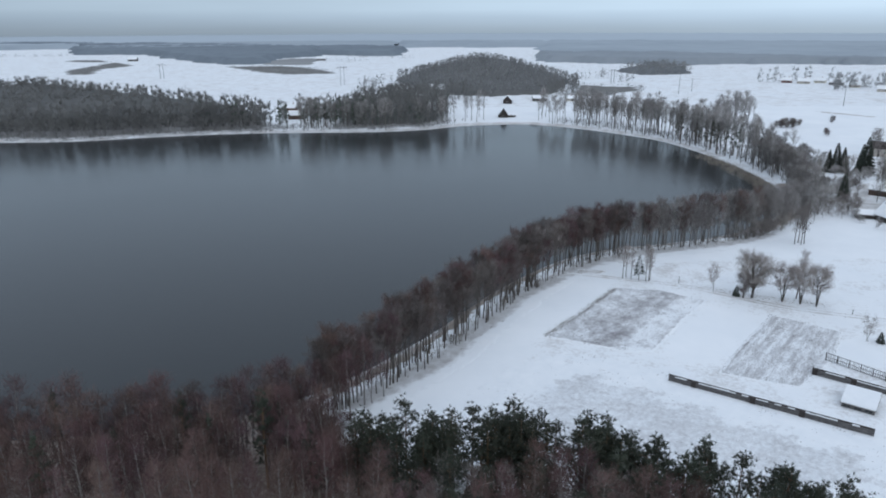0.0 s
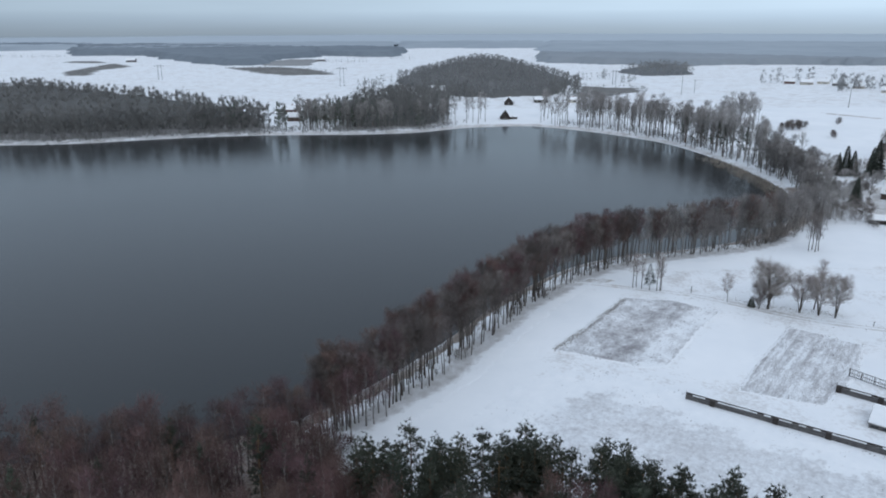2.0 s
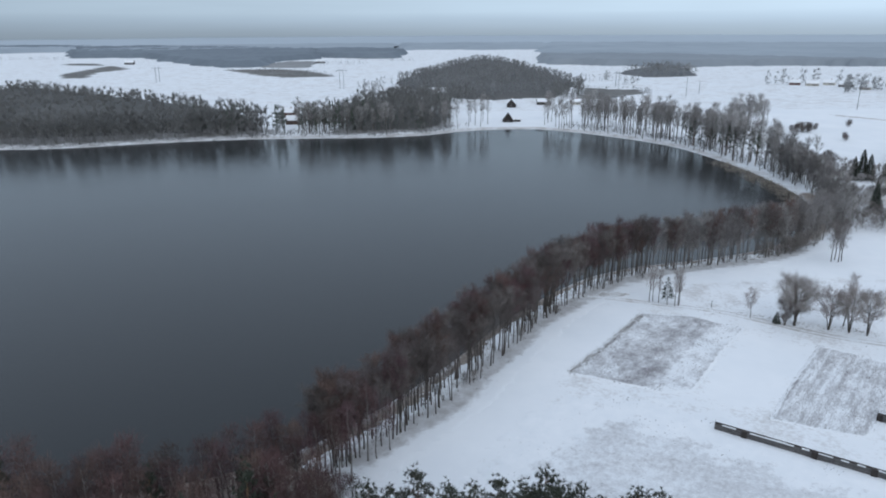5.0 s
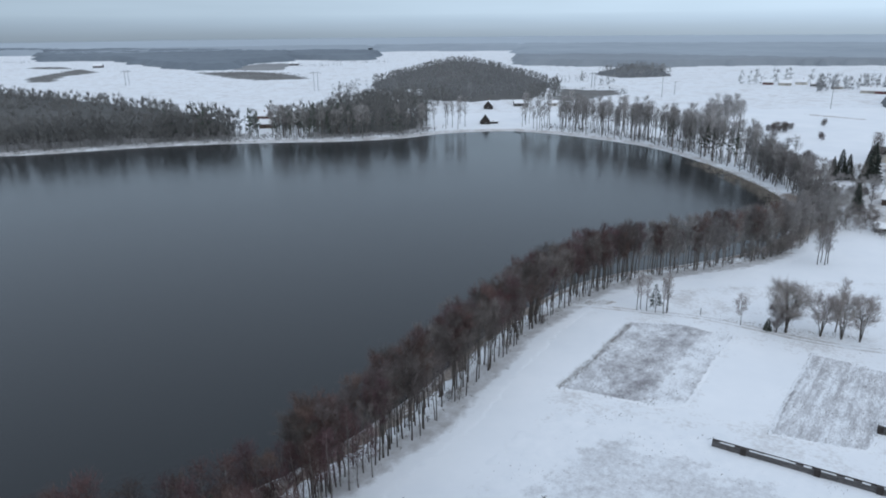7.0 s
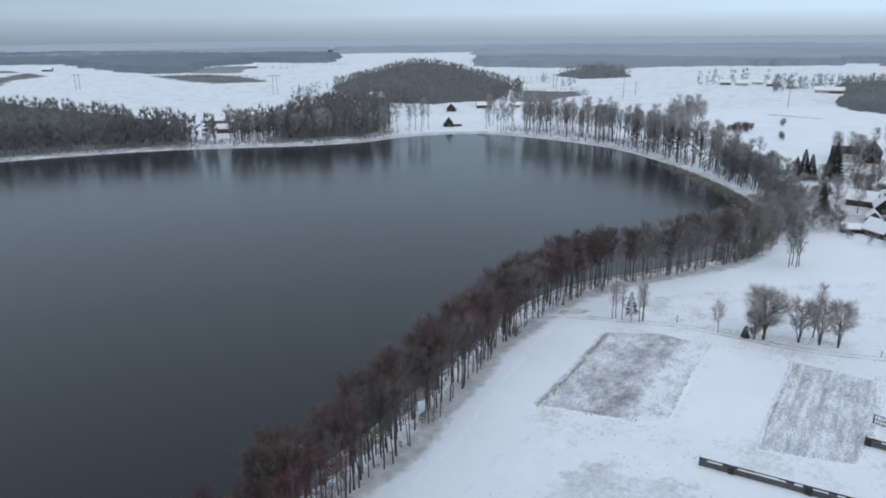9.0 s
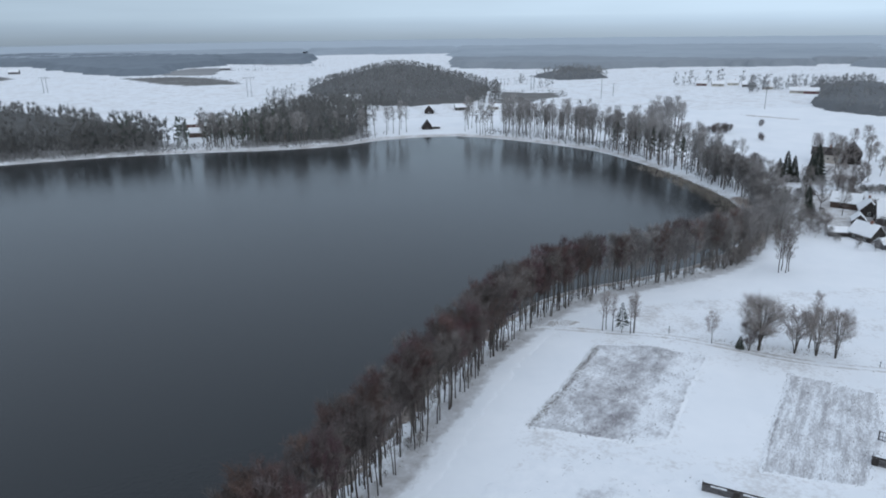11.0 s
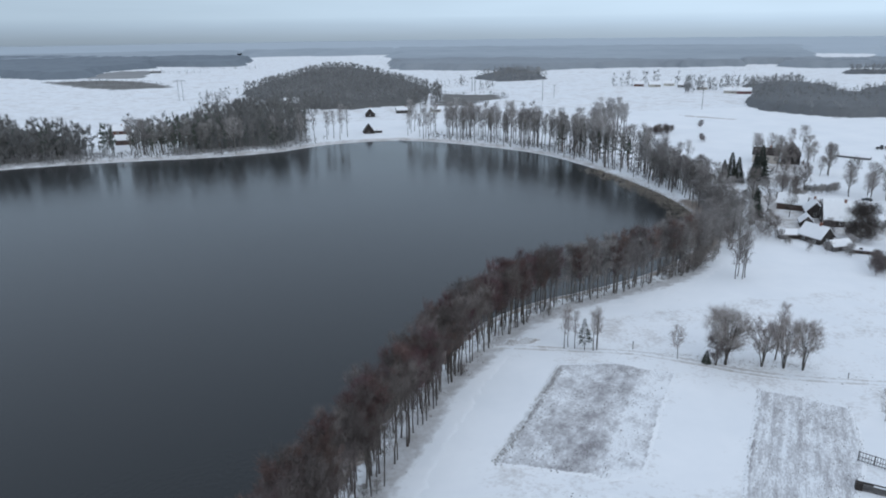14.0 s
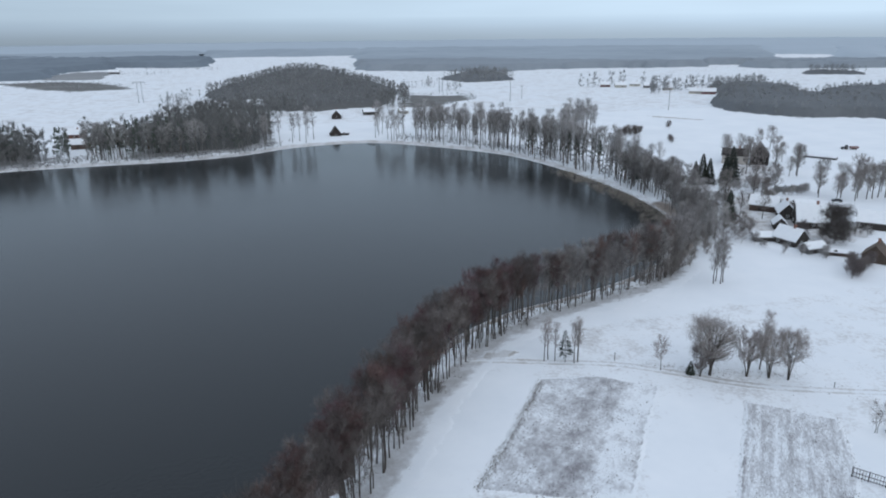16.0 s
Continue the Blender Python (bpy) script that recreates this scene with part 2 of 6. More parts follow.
m_greyboard = material("weathered_boards", [(0.3, (0.06, 0.058, 0.06)), (0.7, (0.18, 0.175, 0.175))], 1.2, 9, 0.85, 0.4, 0.02, (1, 1, 3), random_tint=0.15)
m_darkboard = material("tarred_boards", [(0.3, (0.025, 0.022, 0.022)), (0.7, (0.07, 0.06, 0.055))], 1.2, 9, 0.85, 0.4, 0.02, (1, 1, 0.3), random_tint=0.15)
m_brownboard = material("brown_boards", [(0.3, (0.06, 0.045, 0.04)), (0.7, (0.15, 0.11, 0.09))], 1.2, 9, 0.85, 0.4, 0.02, (1, 1, 0.3), random_tint=0.15)
m_redboard = material("red_painted_boards", [(0.3, (0.13, 0.055, 0.05)), (0.7, (0.22, 0.10, 0.09))], 1.2, 9, 0.8, 0.4, 0.02, (1, 1, 0.3), random_tint=0.15)
m_plaster = material("pale_plaster", [(0.3, (0.42, 0.38, 0.34)), (0.7, (0.58, 0.55, 0.50))], 0.6, 9, 0.85, 0.2, 0.01, random_tint=0.15)
m_trim = material("white_trim", [(0.3, (0.6, 0.6, 0.58)), (0.7, (0.75, 0.75, 0.73))], 1, 9, 0.6, 0.1, 0.01)
m_brick = material("chimney_brick", [(0.3, (0.17, 0.08, 0.06)), (0.7, (0.30, 0.16, 0.12))], 4, 20, 0.9, 0.3, 0.02)
m_roof = material("grey_roofing", [(0.3, (0.10, 0.095, 0.095)), (0.7, (0.20, 0.19, 0.185))], 1, 8, 0.8, 0.3, 0.02)
m_steel = material("galvanised_steel", [(0.3, (0.20, 0.21, 0.22)), (0.7, (0.34, 0.35, 0.36))], 1, 8, 0.6, 0.1, 0.01, metallic=0.6)
m_glass = material("window_glass", [(0.3, (0.02, 0.025, 0.03)), (0.7, (0.035, 0.04, 0.045))], 0.5, 2, 0.08, 0, spec=0.6)
m_car = material("dark_car_paint", [(0.3, (0.03, 0.035, 0.045)), (0.7, (0.045, 0.05, 0.06))], 1, 8, 0.3, 0, spec=0.5)
m_tractor = material("red_paint", [(0.3, (0.17, 0.10, 0.095)), (0.7, (0.23, 0.145, 0.135))], 1, 8, 0.45, 0)


def lake_water():
    m = bpy.data.materials.new("dark_lake_water")
    m.use_nodes = True
    nd, lk = m.node_tree.nodes, m.node_tree.links.new
    bs = nd["Principled BSDF"]
    bs.inputs["Base Color"].default_value = (0.014, 0.017, 0.019, 1)
    bs.inputs["IOR"].default_value = 1.33
    geo = nd.new("ShaderNodeNewGeometry")
    wide = nd.new("ShaderNodeTexNoise")
    wide.inputs["Scale"].default_value, wide.inputs["Detail"].default_value = 0.012, 4
    lk(geo.outputs["Position"], wide.inputs["Vector"])
    r = nd.new("ShaderNodeMapRange")
    r.inputs["From Min"].default_value, r.inputs["From Max"].default_value = 0.1, 0.9
    r.inputs["To Min"].default_value, r.inputs["To Max"].default_value = 0.11, 0.20
    lk(wide.outputs[0], r.inputs[0])
    lk(r.outputs[0], bs.inputs["Roughness"])
    ripple = nd.new("ShaderNodeTexNoise")
    ripple.inputs["Scale"].default_value, ripple.inputs["Detail"].default_value = 0.9, 4
    lk(geo.outputs["Position"], ripple.inputs["Vector"])
    bp = nd.new("ShaderNodeBump")
    bp.inputs["Strength"].default_value, bp.inputs["Distance"].default_value = 0.30, 0.15
    lk(ripple.outputs[0], bp.inputs["Height"])
    lk(bp.outputs[0], bs.inputs["Normal"])
    return m


m_water = lake_water()


# emission only: brightness of haze and low sky painted by height
def haze_glow():
    m = bpy.data.materials.new("horizon_haze")
    m.use_nodes = True
    nd, lk = m.node_tree.nodes, m.node_tree.links.new
    nd.clear()
    out = nd.new("ShaderNodeOutputMaterial")
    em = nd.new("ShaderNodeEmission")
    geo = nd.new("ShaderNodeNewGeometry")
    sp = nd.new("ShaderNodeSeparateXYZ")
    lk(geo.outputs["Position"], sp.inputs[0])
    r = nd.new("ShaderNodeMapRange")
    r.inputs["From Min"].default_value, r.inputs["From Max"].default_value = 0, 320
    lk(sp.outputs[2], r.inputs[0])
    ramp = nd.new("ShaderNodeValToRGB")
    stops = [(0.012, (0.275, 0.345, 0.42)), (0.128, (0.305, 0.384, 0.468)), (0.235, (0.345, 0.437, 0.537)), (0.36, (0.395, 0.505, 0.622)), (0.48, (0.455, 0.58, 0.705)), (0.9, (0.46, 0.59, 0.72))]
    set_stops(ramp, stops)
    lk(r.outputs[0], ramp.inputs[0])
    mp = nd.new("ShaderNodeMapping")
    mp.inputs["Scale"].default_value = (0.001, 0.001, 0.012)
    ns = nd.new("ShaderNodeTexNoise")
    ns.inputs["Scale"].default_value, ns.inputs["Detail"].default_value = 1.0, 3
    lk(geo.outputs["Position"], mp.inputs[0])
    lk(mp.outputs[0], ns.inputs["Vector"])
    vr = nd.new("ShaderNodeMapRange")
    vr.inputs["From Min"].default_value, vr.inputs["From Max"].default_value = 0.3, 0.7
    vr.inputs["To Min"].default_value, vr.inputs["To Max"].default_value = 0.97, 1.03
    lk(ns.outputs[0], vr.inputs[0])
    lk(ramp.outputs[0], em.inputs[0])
    # painted glow gets brighter towards the east
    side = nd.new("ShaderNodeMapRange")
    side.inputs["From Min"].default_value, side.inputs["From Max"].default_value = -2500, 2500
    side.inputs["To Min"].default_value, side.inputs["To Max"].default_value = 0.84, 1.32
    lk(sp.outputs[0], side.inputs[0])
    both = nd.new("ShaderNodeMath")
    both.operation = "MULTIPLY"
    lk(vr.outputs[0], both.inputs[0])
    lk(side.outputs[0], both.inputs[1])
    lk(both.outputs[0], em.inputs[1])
    lk(em.outputs[0], out.inputs[0])
    return m


# ---- mesh helpers ----
def mesh_of(name, verts, faces, mat, smooth=False):
    me = bpy.data.meshes.new(name)
    me.from_pydata([tuple(v) for v in verts], [], [tuple(f) for f in faces])
    me.materials.append(mat)
    if smooth:
        me.polygons.foreach_set("use_smooth", np.ones(len(me.polygons), bool))
    me.update()
    return me


def tri_mesh(name, verts, tris, mat):
    """A mesh of triangles alone, from arrays."""
    me = bpy.data.meshes.new(name)
    verts, tris = np.asarray(verts, np.float32), np.asarray(tris, np.int32)
    me.vertices.add(len(verts))
    me.vertices.foreach_set("co", verts.ravel())
    me.loops.add(3 * len(tris))
    me.loops.foreach_set("vertex_index", tris.ravel())
    me.polygons.add(len(tris))
    me.polygons.foreach_set("loop_start", np.arange(0, 3 * len(tris), 3, dtype=np.int32))
    me.materials.append(mat)
    me.update(calc_edges=True)
    return me


def part(name, me, parent, label="", m=None):
    ob = new(name, me)
    ob.parent = parent
    if m is not None:
        ob.matrix_basis = m
    if label:
        ob["label"] = label
    return ob


class Soup:
    """Triangles and quads gathered for one mesh."""

    def __init__(self):
        self.v, self.f = [], []

    def add(self, verts, faces):
        n = len(self.v)
        self.v += [tuple(p) for p in verts]
        self.f += [tuple(i + n for i in q) for q in faces]

    def box(self, x0, x1, y0, y1, z0, z1):
        vs = [(x, y, z) for z in (z0, z1) for y in (y0, y1) for x in (x0, x1)]
        self.add(vs, [(0, 2, 3, 1), (4, 5, 7, 6), (0, 1, 5, 4), (2, 6, 7, 3), (0, 4, 6, 2), (1, 3, 7, 5)])

    def tube(self, pts, radii, sides=5):
        pts = [Vector(p) for p in pts]
        rings = []
        for i, p in enumerate(pts):
            d = (pts[min(i + 1, len(pts) - 1)] - pts[max(i - 1, 0)]).normalized()
            u = d.cross(Vector((0.31, 0.95, 0.05))).normalized()
            w = d.cross(u)
            rings.append([p + radii[i] * (math.cos(a) * u + math.sin(a) * w) for a in (2 * math.pi * k / sides for k in range(sides))])
        fs = [(i * sides + k, i * sides + (k + 1) % sides, (i + 1) * sides + (k + 1) % sides, (i + 1) * sides + k) for i in range(len(pts) - 1) for k in range(sides)]
        self.add([v for r in rings for v in r], fs + [tuple(range((len(pts) - 1) * sides, len(pts) * sides))])

    def mesh(self, name, mat, smooth=False):
        return mesh_of(name, self.v, self.f, mat, smooth)


# ---- the lie of the land ----
SHORE = [(-430, 430), (-480, 300), (-420, 150), (-250, 105), (-120, 112), (-70, 116), (-48, 120), (-30, 129), (-16, 144), (0.7, 167), (14.5, 191), (31, 211), (43, 223), (60, 232), (74, 235.5),
         (88, 240), (103, 246), (120, 257), (136, 274), (149, 294), (157, 316), (160, 340), (160, 370), (157, 408), (148, 455), (135, 480), (110, 512), (79, 541), (55, 547), (14, 539), (-13, 516),
         (-57, 506), (-102, 507), (-157, 502), (-209, 486), (-233, 475), (-262, 468), (-300, 467), (-370, 457)]


def chaikin(poly, rounds=2):
    p = np.array(poly, float)
    for _ in range(rounds):
        q = np.roll(p, -1, 0)
        p = np.stack([0.75 * p + 0.25 * q, 0.25 * p + 0.75 * q], 1).reshape(-1, 2)
    return p


LAKE = chaikin(SHORE)


def signed(poly, x, y):
    """Distance to the polygon's edge: positive outside."""
    x, y = np.asarray(x, float), np.asarray(y, float)
    best, inside = np.full(x.shape, 1e9), np.zeros(x.shape, bool)
    for (ax, ay), (bx, by) in zip(poly, np.roll(poly, -1, 0)):
        ex, ey = bx - ax, by - ay
        t = np.clip(((x - ax) * ex + (y - ay) * ey) / (ex * ex + ey * ey), 0, 1)
        best = np.minimum(best, (x - ax - t * ex) ** 2 + (y - ay - t * ey) ** 2)
        if ey:
            inside ^= ((ay > y) != (by > y)) & (x < (y - ay) / ey * ex + ax)
    return np.where(inside, -1, 1) * np.sqrt(best)


HILLS = [(48, 880, 80, 110, 26)]


def height(x, y):
    """Ground height from the lake's level."""
    x, y = np.asarray(x, float), np.asarray(y, float)
    d = signed(LAKE, x, y)
    z = np.where(d > 0, 2.0 * (1 - np.exp(-np.maximum(d, 0) / 9)), np.maximum(d * 0.22, -3))
    for hx, hy, rx, ry, h in HILLS:
        z = z + h * np.exp(-(((x - hx) / rx) ** 2 + ((y - hy) / ry) ** 2)) * (d > 0)
    wave = 0.25 * np.sin(x / 23 + 1.3) * np.cos(y / 31) + 0.12 * np.sin(x / 7.1 + y / 9.3)
    return z + wave * np.clip(d / 20, 0, 1)


def ground_z(x, y):
    return float(height(np.array([x]), np.array([y]))[0])


def axis_steps(lo, hi, step, far, grow=1.16):
    a = list(np.arange(lo, hi + step / 2, step))
    s = step
    while a[-1] < far:
        s *= grow
        a.append(a[-1] + s)
    s, left = step, [a[0]]
    while left[-1] > -far:
        s *= grow
        left.append(left[-1] - s)
    return np.array(left[:0:-1] + a)


def grid_mesh(name, xs, ys, z, bare, mat):
    gx, gy = np.meshgrid(xs, ys)
    n, k = len(xs), len(ys)
    v = np.stack([gx, gy, z], -1).reshape(-1, 3)
    i = (np.arange(k - 1)[:, None] * n + np.arange(n - 1)).ravel()
    q = np.stack([i, i + 1, i + n + 1, i + n], 1).astype(np.int32)
    me = bpy.data.meshes.new(name)
    me.vertices.add(len(v))
    me.vertices.foreach_set("co", v.astype(np.float32).ravel())
    me.loops.add(4 * len(q))
    me.loops.foreach_set("vertex_index", q.ravel())
    me.polygons.add(len(q))
    me.polygons.foreach_set("loop_start", np.arange(0, 4 * len(q), 4, dtype=np.int32))
    me.polygons.foreach_set("use_smooth", np.ones(len(q), bool))
    me.materials.append(mat)
    me.update(calc_edges=True)
    me.attributes.new("bare", "FLOAT", "POINT").data.foreach_set("value", bare.astype(np.float32).ravel())
    return me


def build_ground():
    xs, ys = axis_steps(-330, 420, 4.0, 4700), axis_steps(60, 660, 4.0, 4700)
    gx, gy = np.meshgrid(xs, ys)
    d = signed(LAKE, gx, gy)
    bare = 0.62 * np.exp(-((d - 5) / 4.5) ** 2) * (gy < 330) + np.where(gy > 400, 0.42, 0.25) * np.exp(-((d - 3) / 5.0) ** 2)
    # the near wood's ground is darker than the meadow throughout
    forest = ((gy < 112) & (gy > 55) & (gx > -110) & (gx < 80)) | ((gy < 128) & (gy > 55) & (gx > -150) & (gx < -19))
    # fields past 640 m north are greyed for haze by a higher bare value
    bare = np.where(forest, np.maximum(bare, 0.75), bare) + np.where((gy < 215) & (gx > 0), 0.76, np.where(gy > 640, 0.79, 0.58))
    for clean in ([(72.8, 178.9), (86, 170), (60, 137), (49, 148)], [(-12, 118), (10, 126), (25, 157), (49, 190), (38, 200), (10, 160)], [(88, 145), (97, 157), (101, 152), (105, 147), (99, 137)]):
        bare = bare - 0.2 * np.clip(-signed(np.array(clean, float), gx, gy) / 3, 0, 1)
    ob = new("ground", grid_mesh("ground", xs, ys, height(gx, gy), bare, m_ground))
    tagged(ob, "snow-covered meadow and fields with dry grass showing through, far fields greyed for haze", "ground", kind="structure")
    me = bpy.data.meshes.new("lake_water")
    bm = bmesh.new()
    # the sheet of water reaches a little under the banks
    c = LAKE.mean(0)
    vs = []
    for (x, y), (px, py), (nx, ny) in zip(LAKE, np.roll(LAKE, 1, 0), np.roll(LAKE, -1, 0)):
        t = Vector((nx - px, ny - py)).normalized()
        vs.append(bm.verts.new((x + t.y * 6, y - t.x * 6, 0)))
    f = bm.faces.new(vs)
    if f.normal.z < 0:
        f.normal_flip()
    f.normal_update()
    if f.normal.z < 0:
        f.normal_flip()
    bmesh.ops.triangulate(bm, faces=[f])
    bm.to_mesh(me)
    me.materials.append(m_water)
    tagged(new("water", me), "dark open lake water with faint ripples", "lake", kind="structure")


build_ground()


rough = np.random.default_rng(3)


def patch(name, poly, mat, label, lift=0.05, step=0.8, ragged=1.2, soft=2.5, category="ground", most=1.0, vary=None):
    """A piece of ground cover with an uneven, fading edge."""
    poly = np.array(poly, float)
    lo, hi = poly.min(0) - 4, poly.max(0) + 4
    xs, ys = np.arange(lo[0], hi[0], step), np.arange(lo[1], hi[1], step)
    gx, gy = np.meshgrid(xs, ys)
    d = -signed(poly, gx, gy)
    d = d + ragged * (np.sin(gx * 1.1 + 2 * np.sin(gy * 0.7)) * 0.35 + np.sin(gy * 1.7 + gx * 0.5) * 0.3 + np.sin(gx * 0.31 - gy * 0.43) * 0.6)
    d = d + 0.3 * ragged * rough.normal(size=d.shape)
    bare = np.clip(d / soft, 0, 1) * most
    if vary:
        bare = bare * vary(gx, gy)
    keep = d > -0.3
    z = height(gx, gy) + np.where(keep, lift, -0.3)
    n = len(xs)
    idx = (np.arange(len(ys) - 1)[:, None] * n + np.arange(n - 1)).ravel()
    kf = keep.ravel()
    idx = idx[kf[idx] | kf[idx + 1] | kf[idx + n] | kf[idx + n + 1]]
    used, inv = np.unique(np.stack([idx, idx + 1, idx + n + 1, idx + n], 1), return_inverse=True)
    v = np.stack([gx, gy, z], -1).reshape(-1, 3)[used]
    q = inv.reshape(-1, 4)
    me = mesh_of(name, v, q.tolist(), mat, True)
    me.attributes.new("bare", "FLOAT", "POINT").data.foreach_set("value", bare.ravel()[used].astype(np.float32))
    return tagged(new(name, me), label, category, kind="structure")


PLOT_A = [(49.6, 189.6), (62.5, 187.6), (73.2, 180.2), (49.2, 148.2), (43, 147), (34.3, 151.6), (24.9, 155.8)]
PLOT_B = [(86.4, 169.6), (98.9, 158.6), (88, 142), (75, 130), (59.8, 136.8)]
PLOT_C = [(18, 142), (33, 147), (46, 139), (62, 126), (82, 111), (90, 84), (40, 88), (-12, 102), (2, 122)]


BLOT = (42.8, 156.4)


def strips_a(x, y):
    """Thinner growth on the plot's east third, denser along its middle."""
    u = ((x - 24.9) * 0.80 - (y - 155.8) * 0.60) / 25
    blot = np.exp(-((x - BLOT[0]) / 5.5) ** 2 - ((y - BLOT[1]) / 4.5) ** 2)
    return 0.985 + 0.13 * blot + 0.06 * np.exp(-((u - 0.5) / 0.13) ** 2) - 0.09 * (u > 0.68) + 0.12 * (u > 0.93) + 0.16 * np.exp(-np.abs(u) / 0.035) + 0.05 * np.sin(x / 3.7 + np.sin(y / 4.1)) * np.sin(y / 4.6 + 1)


def strips_b(x, y):
    """Rows along the dug plot."""
    u = (x - 59.8) * 0.78 - (y - 136.8) * 0.63
    return 0.98 + 0.035 * np.sin(u * 4.2) + 0.03 * np.sin(u * 1.7 + 1) + 0.18 * np.exp(-np.abs(u) / 0.7) + 0.03 * np.sin(x / 2.9) * np.sin(y / 3.7)


def drifts(x, y):
    """Faint strips of growth between drifts."""
    u = x * 0.80 - y * 0.60
    return 0.96 + 0.03 * np.sin(u / 3.1 + np.sin(y / 9)) + 0.03 * np.sin(x / 6.3 + y / 4.7)


patch("grass_plot", PLOT_A, m_plot, "fallow plot of dry grey grass under thin snow", soft=0.6, step=0.5, ragged=0.25, vary=strips_a)
patch("dug_plot", PLOT_B, m_rows, "dug garden plot with rows of dry stalks under thin snow", soft=0.5, step=0.5, ragged=0.2, vary=strips_b)
patch("grass_plot", PLOT_C, m_meadow, "patch of dry meadow grass under thin snow", soft=12, ragged=3.0, most=1.0, vary=drifts)
patch("scrub_flat", [(-395, 1285), (-300, 1140), (-240, 1076), (-200, 1075), (-155, 1095), (-190, 1190), (-230, 1255), (-290, 1310)], m_scrub, "low dark scrub on a snowy flat", 0.3, 8, 6, 12)
patch("scrub_flat", [(125, 725), (170, 725), (195, 770), (220, 785), (235, 845), (160, 850)], m_scrub, "low brown scrub on a snowy flat beside a hill", 0.4, 5, 4, 8)
patch("scrub_flat", [(-625, 1190), (-575, 1092), (-525, 1088), (-575, 1230), (-560, 1330), (-640, 1440), (-780, 1480), (-800, 1560), (-720, 1540), (-660, 1450)], m_scrub, "low dark scrub on a snowy flat", 0.4, 10, 3, 8)


def ribbon(name, line, width, mat, label, lift=0.07, bare=0.8):
    """A track along a line; its two ruts are barer than its middle."""
    pts = chaikin(line, 1)[: 2 * len(line) - 2]
    v, f, b = [], [], []
    prof = [(-1, 0.0), (-0.6, bare * 0.9), (-0.42, bare), (0, bare * 0.75), (0.42, bare), (0.6, bare * 0.9), (1, 0.0)]
    for i, p in enumerate(pts):
        t = pts[min(i + 1, len(pts) - 1)] - pts[max(i - 1, 0)]
        t = t / np.hypot(*t)
        for s, k in prof:
            x, y = p + np.array([t[1], -t[0]]) * s * width / 2
            v.append((x, y, ground_z(x, y) + (lift if abs(s) < 0.9 else -0.1)))
            b.append(k)
    n = len(prof)
    f = [(i * n + k, i * n + k + 1, (i + 1) * n + k + 1, (i + 1) * n + k) for i in range(len(pts) - 1) for k in range(n - 1)]
    me = mesh_of(name, v, f, mat, True)
    me.attributes.new("bare", "FLOAT", "POINT").data.foreach_set("value", np.array(b, np.float32))
    return tagged(new(name, me), label, "track", kind="structure")


# glowing ring behind all the land, in place of haze and low sky
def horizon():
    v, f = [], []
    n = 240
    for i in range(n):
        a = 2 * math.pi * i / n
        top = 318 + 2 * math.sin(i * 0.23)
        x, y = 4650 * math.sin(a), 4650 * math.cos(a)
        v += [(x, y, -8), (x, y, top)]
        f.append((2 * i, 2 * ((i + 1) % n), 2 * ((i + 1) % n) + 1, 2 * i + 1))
    tagged(new("backdrop", mesh_of("backdrop", v, f, haze_glow(), True)), "glowing backdrop painted with grey-blue horizon haze and low cloud", "backdrop", kind="structure")


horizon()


# ---- trees ----
def blades(origins, dirs, widths, rng):
    """One thin pointed strip per row, turned at random about its own length."""
    o, d = np.asarray(origins), np.asarray(dirs)
    s = np.cross(d, rng.normal(size=d.shape))
    s /= np.linalg.norm(s, axis=1, keepdims=True) + 1e-9
    w = np.asarray(widths)[:, None] * s / 2
    v = np.stack([o - w, o + w, o + d], 1).reshape(-1, 3)
    return v, np.arange(len(v)).reshape(-1, 3)


